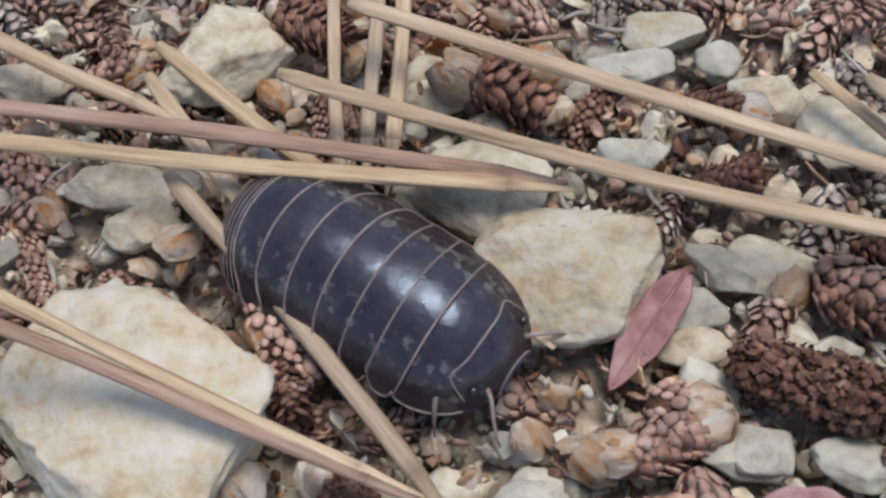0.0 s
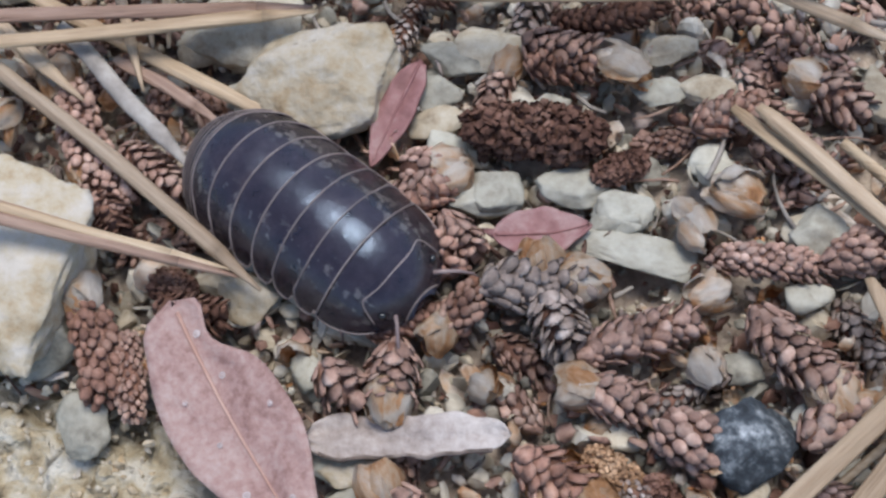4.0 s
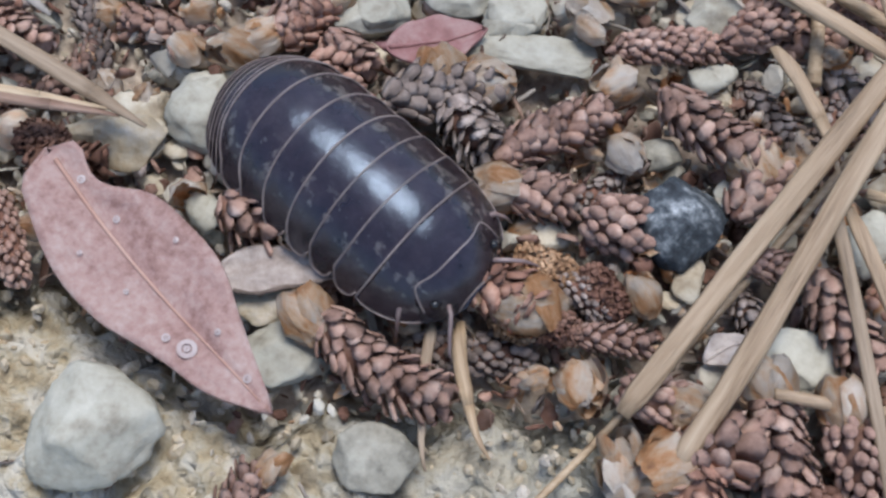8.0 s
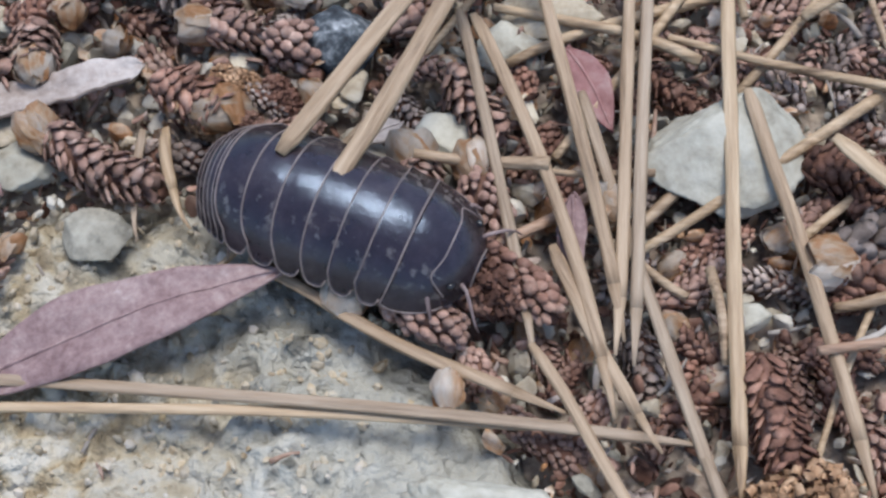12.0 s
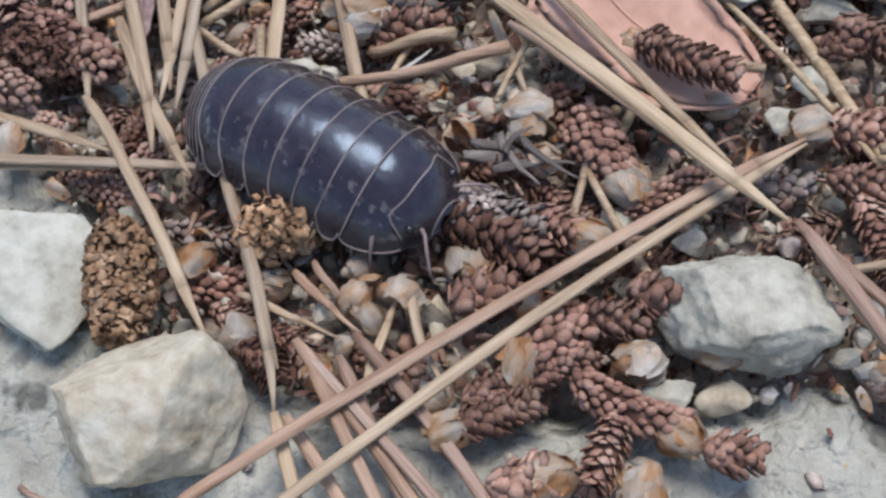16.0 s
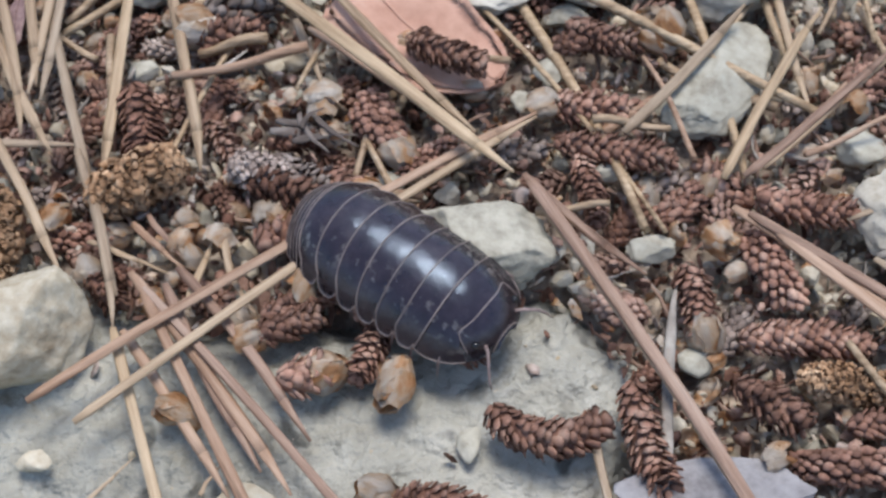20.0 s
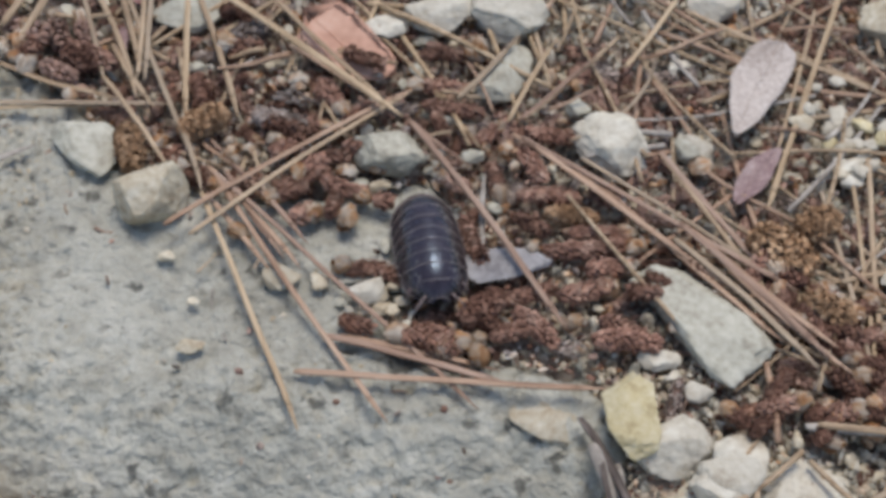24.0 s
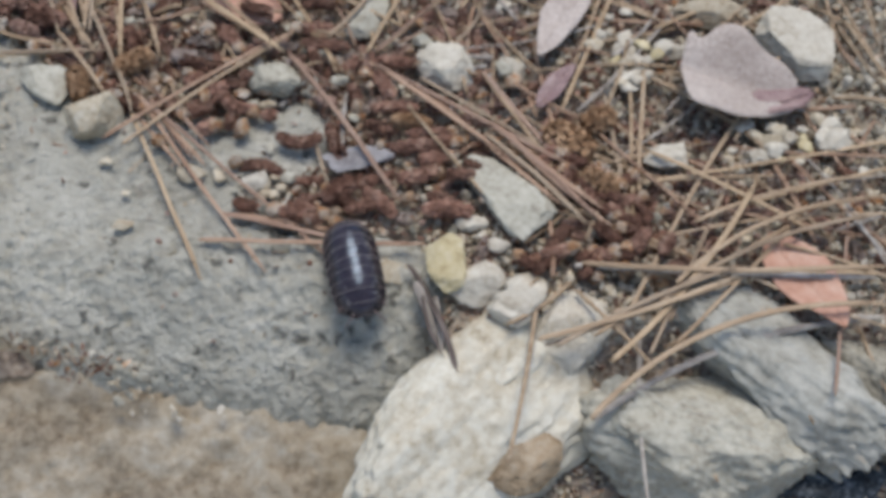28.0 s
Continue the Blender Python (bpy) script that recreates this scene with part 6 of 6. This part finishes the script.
def trail_distance(x, y):
    best = 1e9
    for (ax, ay), (bx, by) in zip(TRAIL, TRAIL[1:]):
        dx, dy = bx - ax, by - ay
        t = max(0.0, min(1.0, ((x - ax) * dx + (y - ay) * dy) / (dx * dx + dy * dy)))
        best = min(best, math.hypot(x - ax - t * dx, y - ay - t * dy))
    return best


def stony(x):
    """How far stone outweighs cones in the litter, along the trail."""
    return 0.62 if x < 8 else 0.45 if x < 20 else 0.28 if x < 66 else 0.72


def blob(sub):
    ball = bmesh.new()
    bmesh.ops.create_icosphere(ball, subdivisions=sub, radius=1.0)
    v = np.array([p.co[:] for p in ball.verts])
    f = [[p.index for p in q.verts] for q in ball.faces]
    ball.free()
    return v, f


def join_blobs(name, blobs, faces, mat, label, smooth):
    n = len(blobs[0])
    me = bpy.data.meshes.new(name)
    me.from_pydata((np.concatenate(blobs) * MM).tolist(), [], [tuple(i + n * k for i in f) for k in range(len(blobs)) for f in faces])
    me.materials.append(mat)
    if smooth:
        me.shade_smooth()
    tagged(new(name, me), label, "litter", kind="stuff")


def any_turn(rnd):
    return np.array(Euler((rnd.uniform(0, 6.3), rnd.uniform(0, 6.3), rnd.uniform(0, 6.3))).to_matrix())


def surface(x, y, slab):
    return slab_height(x, y) if slab > 0 else height(x, y)


def strew_pebbles():
    """Small angular pebbles that fill the ground between the single stones."""
    rnd = random.Random(21)
    bv, bf = blob(2)

    def chip(rnd):
        p = bv.copy()
        for c in range(9):
            a = np.array([rnd.gauss(0, 1) for _ in range(3)])
            a /= np.linalg.norm(a)
            s = np.maximum(p @ a - rnd.uniform(0.42, 0.72), 0)
            p -= s[:, None] * a * 0.95
        return p

    sets = {"cream_gravel": (CREAM, []), "white_gravel": (BRIGHT, []), "grey_gravel": (GREYST, [])}
    for k in range(19000):
        x, y = rnd.uniform(-58, 150), rnd.uniform(-66, 50)
        if rnd.random() > max(0.8 if y > 4 else 0.34, stony(x)) or trail_distance(x, y) > 44:
            continue
        if edge_distance(x, y, SLAB) > -0.5:
            continue
        if any((x - a) ** 2 + (y - b) ** 2 < (r * 0.8) ** 2 for a, b, r in KEEP):
            continue
        r = 0.45 + 0.75 * rnd.random() ** 2
        p = (chip(rnd) * np.array((1.0, rnd.uniform(0.65, 0.95), rnd.uniform(0.45, 0.75))) * r) @ any_turn(rnd).T
        sets[rnd.choices(list(sets), (4, 3, 2))[0]][1].append(p + np.array((x, y, height(x, y) + 0.45 * r + rnd.uniform(0, 0.7))))
    for k in range(2600):
        x, y = rnd.uniform(72, 140), rnd.uniform(-50, 24)
        if any((x - a) ** 2 + (y - b) ** 2 < (r * 0.8) ** 2 for a, b, r in KEEP) or noise.noise((x * 0.07, y * 0.07, 6.0)) < 0.02:
            continue
        r = 0.4 + 0.9 * rnd.random() ** 2
        p = (chip(rnd) * np.array((1.0, rnd.uniform(0.65, 0.95), rnd.uniform(0.45, 0.75))) * r) @ any_turn(rnd).T
        sets[rnd.choice(("cream_gravel", "white_gravel"))][1].append(p + np.array((x, y, height(x, y) + 0.5 * r + rnd.uniform(0.3, 0.9))))
    for name, (mat, blobs) in sets.items():
        join_blobs(name, blobs, bf, mat, f"{name.replace('_', ' ')} of small angular limestone bits in the litter", False)


def scatter():
    """Crumbs of stone, bark and cone between the larger pieces."""
    rnd = random.Random(5)
    bv, bf = blob(1)
    kinds = {"stone_crumbs": (CREAM, []), "white_crumbs": (BRIGHT, []), "bark_crumbs": (SCALE, []), "dark_crumbs": (SCALEDK, []), "grey_crumbs": (GREYST, []), "husk_crumbs": (BUD, []), "crust_crumbs": (YELLOW, [])}
    names = list(kinds)
    for k in range(100000):
        x, y = rnd.uniform(-58, 150), rnd.uniform(-92, 50)
        if trail_distance(x, y) > 46 or (y < -60 and x < 66):
            continue
        slab = edge_distance(x, y, SLAB)
        if slab > 0.5 and rnd.random() > (0.6 if x < 14 and y > -22 else 0.012):
            continue
        st = stony(x)
        st = 1.0 if slab > 0.5 else max(st, 0.55) if y > 4 else st
        pick = rnd.choice(("crust_crumbs", "crust_crumbs", "stone_crumbs")) if slab > 0.5 else rnd.choices(names[:6], (5 * st, 3 * st, 4 * (1 - st), 2.2 * (1 - st), 3 * st, 1.6 if slab < 0.5 else 0))[0]
        r = rnd.uniform(0.12, 0.42) * (1.4 if rnd.random() < 0.15 else 1.0)
        r *= 0.95 if slab > 0.5 else 1.5 if x > 75 and rnd.random() < 0.4 else 1.0
        z = surface(x, y, slab) + r * (-0.3 if slab > 0.5 else 0.3) + (0 if slab > 0 else rnd.uniform(-0.1, 0.75))
        s = np.array((1.0, rnd.uniform(0.55, 0.9), rnd.uniform(0.35, 0.7))) * r
        if pick in ("bark_crumbs", "dark_crumbs", "husk_crumbs") and rnd.random() < 0.6:
            s = s * np.array((1.8, 0.8, 0.45))
        if slab < 0.5 and rnd.random() < 0.12:
            s = np.array((rnd.uniform(0.5, 1.0), rnd.uniform(0.3, 0.6), 0.07))
        jit = 1 + 0.25 * np.array([rnd.uniform(-1, 1) for _ in range(len(bv))])[:, None]
        kinds[pick][1].append((bv * jit * s) @ any_turn(rnd).T + np.array((x, y, z)))
    for name, (mat, blobs) in kinds.items():
        join_blobs(name, blobs, bf, mat, f"scattered {name.replace('_', ' ')} between the litter", False)


def strew_cones():
    """The bed of spent cones that lies under and between the single ones."""
    rnd = random.Random(11)
    beds = {"B": [], "L": [], "G": []}
    count = single = 0
    for k in range(9000):
        x, y = rnd.uniform(-58, 128), rnd.uniform(-60, 50)
        if count > 620 or trail_distance(x, y) > 34 or rnd.random() < stony(x) * 0.75:
            continue
        if edge_distance(x, y, SLAB) > -1.0:
            continue
        if any((x - a) ** 2 + (y - b) ** 2 < (r + 0.5) ** 2 for a, b, r in KEEP):
            continue
        l, w = rnd.uniform(2.4, 5.4), rnd.uniform(1.3, 1.9)
        KEEP.append((x, y, 1.0))
        count += 1
        if trail_distance(x, y) < 15 and single < 170:
            single += 1
            cone(x, y, height(x, y) + 0.9 - w * 0.42, l, w, rnd.uniform(0, 360), rnd.uniform(-0.8, 0.8), rnd.choice("LLLBG" if x < 22 else "BLLBG"), rnd.choice((0, 0, 0, 1)), 900 + k)
            continue
        m = Matrix.Translation((x, y, height(x, y) + 0.9)) @ Euler((rnd.uniform(0, 6), rnd.uniform(-0.25, 0.25), rnd.uniform(0, 6.28))).to_matrix().to_4x4()
        beds[rnd.choice("LLLLG" if x < 22 or y > 2 else "BLLBG")] += [m @ s for s in scale_places(l, w, rnd.uniform(-0.8, 0.8), rnd, 0.5)]
    for tone, places in beds.items():
        ob = join_scales("cone_bed", places, CONES[tone][0], None)
        tagged(ob, f"bed of many {CONES[tone][1]} spent pollen cones", "pine cones", kind="stuff")


def strew_needles():
    """The tangle of thin dry needles and grass on the right-hand litter."""
    rnd = random.Random(31)
    for mat, n in ((STRAW, 155), (PALEND, 26), (RUSSET, 80), (STRAWLT, 70)):
        bm = bmesh.new()
        for k in range(n):
            x, y = rnd.uniform(76, 145), rnd.uniform(-72, 12)
            if rnd.random() < 0.25:
                x, y = rnd.uniform(20, 90), rnd.uniform(-30, 10)
            far = rnd.random() < 0.4
            if far:
                x, y = rnd.uniform(30, 105), rnd.uniform(13, 42)
            if mat == STRAWLT:
                x, y, far = rnd.uniform(8, 75), rnd.uniform(0, 20), True
                if trail_distance(x, y) < 13:
                    continue
            if edge_distance(x, y, SLAB) > -2:
                continue
            a, l, c = rnd.uniform(0, math.tau), rnd.uniform(8, 26) if x > 76 or far else rnd.uniform(4, 9), rnd.uniform(-0.35, 0.35)
            pts, z = [], height(x, y) + 2.0 + rnd.uniform(0, 1.2)
            for i in range(9):
                s = i / 8
                pts.append((x, y, z + 0.3 * math.sin(s * 5 + k)))
                x, y, a = x + math.cos(a) * l / 8, y + math.sin(a) * l / 8, a + c / 8
            w = rnd.uniform(0.2, 0.4)
            tube(bm, pts, [w * (1 - 0.3 * (i / 8)) for i in range(9)], 6)
        ob = mesh_object("needle_tangle", bm, mat)
        tagged(ob, "tangle of thin dry needles and grass stems over litter", "needles", kind="stuff")


def strew_husks():
    """Papery bracts shed by the cones, loose all over the litter."""
    rnd = random.Random(77)
    shells = []
    for k in range(6):
        bm = bract_shell(1.0, 2.3, 50 + k)
        shells.append((np.array([v.co[:] for v in bm.verts]), [[v.index for v in f.verts] for f in bm.faces]))
        bm.free()
    verts, faces, n = [], [], 0
    for k in range(1500):
        x, y = rnd.uniform(-40, 120), rnd.uniform(-48, 46)
        if trail_distance(x, y) > 36 or edge_distance(x, y, SLAB) > -1.5 or rnd.random() > (0.4 if y < 4 else 0.75):
            continue
        v, f = shells[k % 6]
        r = rnd.uniform(0.4, 0.85)
        verts.append((v * r) @ any_turn(rnd).T + np.array((x, y, height(x, y) + 1.0 + rnd.uniform(0, 0.8))))
        faces += [tuple(i + n for i in q) for q in f]
        n += len(v)
    me = bpy.data.meshes.new("loose_bracts")
    me.from_pydata((np.concatenate(verts) * MM).tolist(), [], faces)
    me.materials.append(BUD)
    me.shade_smooth()
    tagged(new("loose_bracts", me), "loose papery tan and orange bracts in the litter", "bracts", kind="stuff")


def strew_scales():
    """Single scales shed by the cones, and thin fibres, in all the gaps of the litter."""
    rnd = random.Random(91)
    sets = {"B": [], "L": [], "K": [], "G": []}
    for k in range(9000):
        x, y = rnd.uniform(-45, 125), rnd.uniform(-58, 44)
        slab = edge_distance(x, y, SLAB)
        if trail_distance(x, y) > 32 or slab > -0.5 and rnd.random() > 0.03:
            continue
        m = Matrix(any_turn(rnd).tolist()).to_4x4() @ Matrix.Scale(rnd.uniform(0.45, 0.95), 4)
        m.translation = (x, y, surface(x, y, slab) + (0.2 if slab > -0.5 else rnd.uniform(0.5, 1.7)))
        sets[rnd.choice("BLLKG")].append(m)
    for tone, places in sets.items():
        ob = join_scales("shed_scales", places, CONES[tone][0], None)
        tagged(ob, f"{CONES[tone][1]} cone scales shed over the litter", "cone scales", kind="stuff")
    for mat, word, n in ((PALEND, "grey", 420), (RUSSETDK, "brown", 520)):
        bm = bmesh.new()
        for k in range(n):
            x, y = rnd.uniform(-40, 118), rnd.uniform(-56, 40)
            slab = edge_distance(x, y, SLAB)
            if trail_distance(x, y) > 30 or slab > 0 and rnd.random() > 0.12:
                continue
            a, l, z = rnd.uniform(0, math.tau), rnd.uniform(0.8, 3.4), surface(x, y, slab) + (0.25 if slab > -0.5 else rnd.uniform(0.8, 1.9))
            w, c = rnd.uniform(0.05, 0.17), rnd.uniform(-0.9, 0.9)
            pts = []
            for i in range(5):
                pts.append((x, y, z + rnd.uniform(-0.08, 0.08)))
                x, y, a = x + math.cos(a) * l / 4, y + math.sin(a) * l / 4, a + c / 4
            tube(bm, pts, [w, w, w * 0.9, w * 0.8, w * 0.5], 5)
        tagged(mesh_object("fibre_litter", bm, mat), f"short {word} plant fibres lying in the litter", "fibres", kind="stuff")


strew_cones()
strew_husks()
strew_scales()
strew_needles()
strew_pebbles()
scatter()


def lift_needles():
    """The woodlouse pushes under two needle tips, raises them and lets them fall back."""
    for ob, far, tip in ((lifted_needle, (23.62, 21.93, 6.58), (9.58, 1.10, 2.1)), (other_lifted_needle, (22.58, 21.24, 6.76), (11.72, -0.65, 1.9))):
        still, hinge = ob.matrix_basis.copy(), Vector(far) * MM
        away = Vector(tip) - Vector(far)
        axis = Vector((away.y, -away.x, 0)).normalized()
        rows = []
        for t, deg in ((0, 0), (9.3, 0), (9.8, 4), (10.5, 6), (11.5, 7), (12.6, 3), (13.2, 0), (28, 0)):
            turn = Matrix.Translation(hinge) @ Matrix.Rotation(radians(deg), 4, axis) @ Matrix.Translation(-hinge)
            rows.append((t, turn @ still))
        walk(ob, rows)


def motions():
    rows = [  # seconds; place in millimetres; heading and pitch in degrees
        (0, -18.28, 18.62, 0.85, -8.7, 0.0),
        (0.5, -17.28, 18.44, 0.85, -10.4, 0.0),
        (1, -16.03, 17.79, 0.85, -13.0, 0.0),
        (1.5, -14.52, 17.28, 0.85, -14.0, 0.0),
        (2, -13.48, 17.21, 0.85, -14.7, 0.0),
        (2.5, -12.71, 17.01, 0.85, -15.5, 0.0),
        (4.5, -8.43, 14.24, 0.85, -27.5, 0.0),
        (5, -7.26, 13.48, 0.85, -29.3, 0.0),
        (5.5, -6.50, 13.16, 0.85, -29.0, 0.0),
        (6, -5.37, 12.37, 0.85, -28.0, 0.0),
        (6.5, -4.79, 12.11, 0.85, -27.8, 0.0),
        (7, -4.40, 11.56, 0.85, -29.4, 0.0),
        (7.5, -3.25, 10.73, 0.85, -32.5, 0.0),
        (8, -1.84, 9.58, 0.85, -36.4, 0.0),
        (8.5, -0.24, 7.70, 0.85, -41.2, 0.0),
        (9, 1.34, 6.02, 0.85, -44.7, 0.0),
        (9.5, 2.85, 4.50, 0.85, -37.7, 0.0),
        (10, 4.27, 3.39, 0.85, -30.0, 0.0),
        (10.5, 5.51, 2.58, 0.85, -26.6, 0.0),
        (11, 7.40, 1.38, 0.85, -21.1, 0.0),
        (11.5, 9.20, 0.46, 1.05, -21.4, 0.0),
        (13.5, 22.56, -5.14, 1.25, -25.9, 0.0),
        (14, 25.54, -6.17, 1.25, -30.3, 0.0),
        (14.5, 30.11, -8.44, 1.25, -30.8, 0.0),
        (15, 32.36, -10.54, 1.25, -32.0, 0.0),
        (15.5, 32.41, -11.10, 1.25, -33.3, 0.0),
        (16, 32.36, -11.10, 1.25, -33.7, 0.0),
        (16.5, 32.90, -11.78, 1.25, -36.6, 0.0),
        (17, 33.69, -12.89, 1.25, -40.6, 0.0),
        (17.5, 35.39, -13.76, 1.25, -36.2, 0.0),
        (18, 37.53, -14.83, 1.25, -30.2, 0.0),
        (18.5, 39.87, -16.54, 1.25, -33.4, 0.0),
        (19, 42.51, -18.18, 1.25, -38.3, 0.0),
        (19.5, 44.90, -20.06, 1.25, -39.1, 0.0),
        (20, 46.28, -21.62, 1.25, -40.3, 0.0),
        (20.5, 47.60, -22.85, 1.25, -36.7, 0.0),
        (21, 49.26, -24.66, 1.05, -31.6, 0.0),
        (21.5, 49.83, -25.30, 0.85, -31.9, 0.0),
        (23.5, 53.72, -30.68, 1.05, -83.0, -5.0),
        (24, 53.42, -33.23, 0.95, -89.0, -6.0),
        (24.5, 53.54, -35.29, 0.85, -97.4, -4.0),
        (25, 53.45, -38.14, 0.75, -91.8, -3.0),
        (25.5, 54.24, -41.84, 0.85, -73.2, -5.0),
        (26, 56.50, -44.65, 0.90, -65.7, -6.0),
        (26.5, 57.93, -46.78, 0.85, -64.0, -4.0),
        (27, 58.90, -48.40, 0.75, -71.5, -1.0),
        (27.5, 58.64, -51.13, 0.70, -82.2, 3.0),
        (28, 58.42, -53.16, 0.50, -85.8, 7.0),
    ]
    walk(woodlouse, [(t, at(x, y, z, turn, 0, lean)) for t, x, y, z, turn, lean in rows])
    for leg, base, k, side in woodlouse_legs:
        steps = []
        for i in range(113):
            t = i * 0.25
            a = t * 9.0 + k * 1.1 + (math.pi if side > 0 else 0)
            steps.append((t, at(*base, 15 * math.sin(a), side * 5 * max(0.0, math.cos(a)))))
        walk(leg, steps)
    lift_needles()


motions()
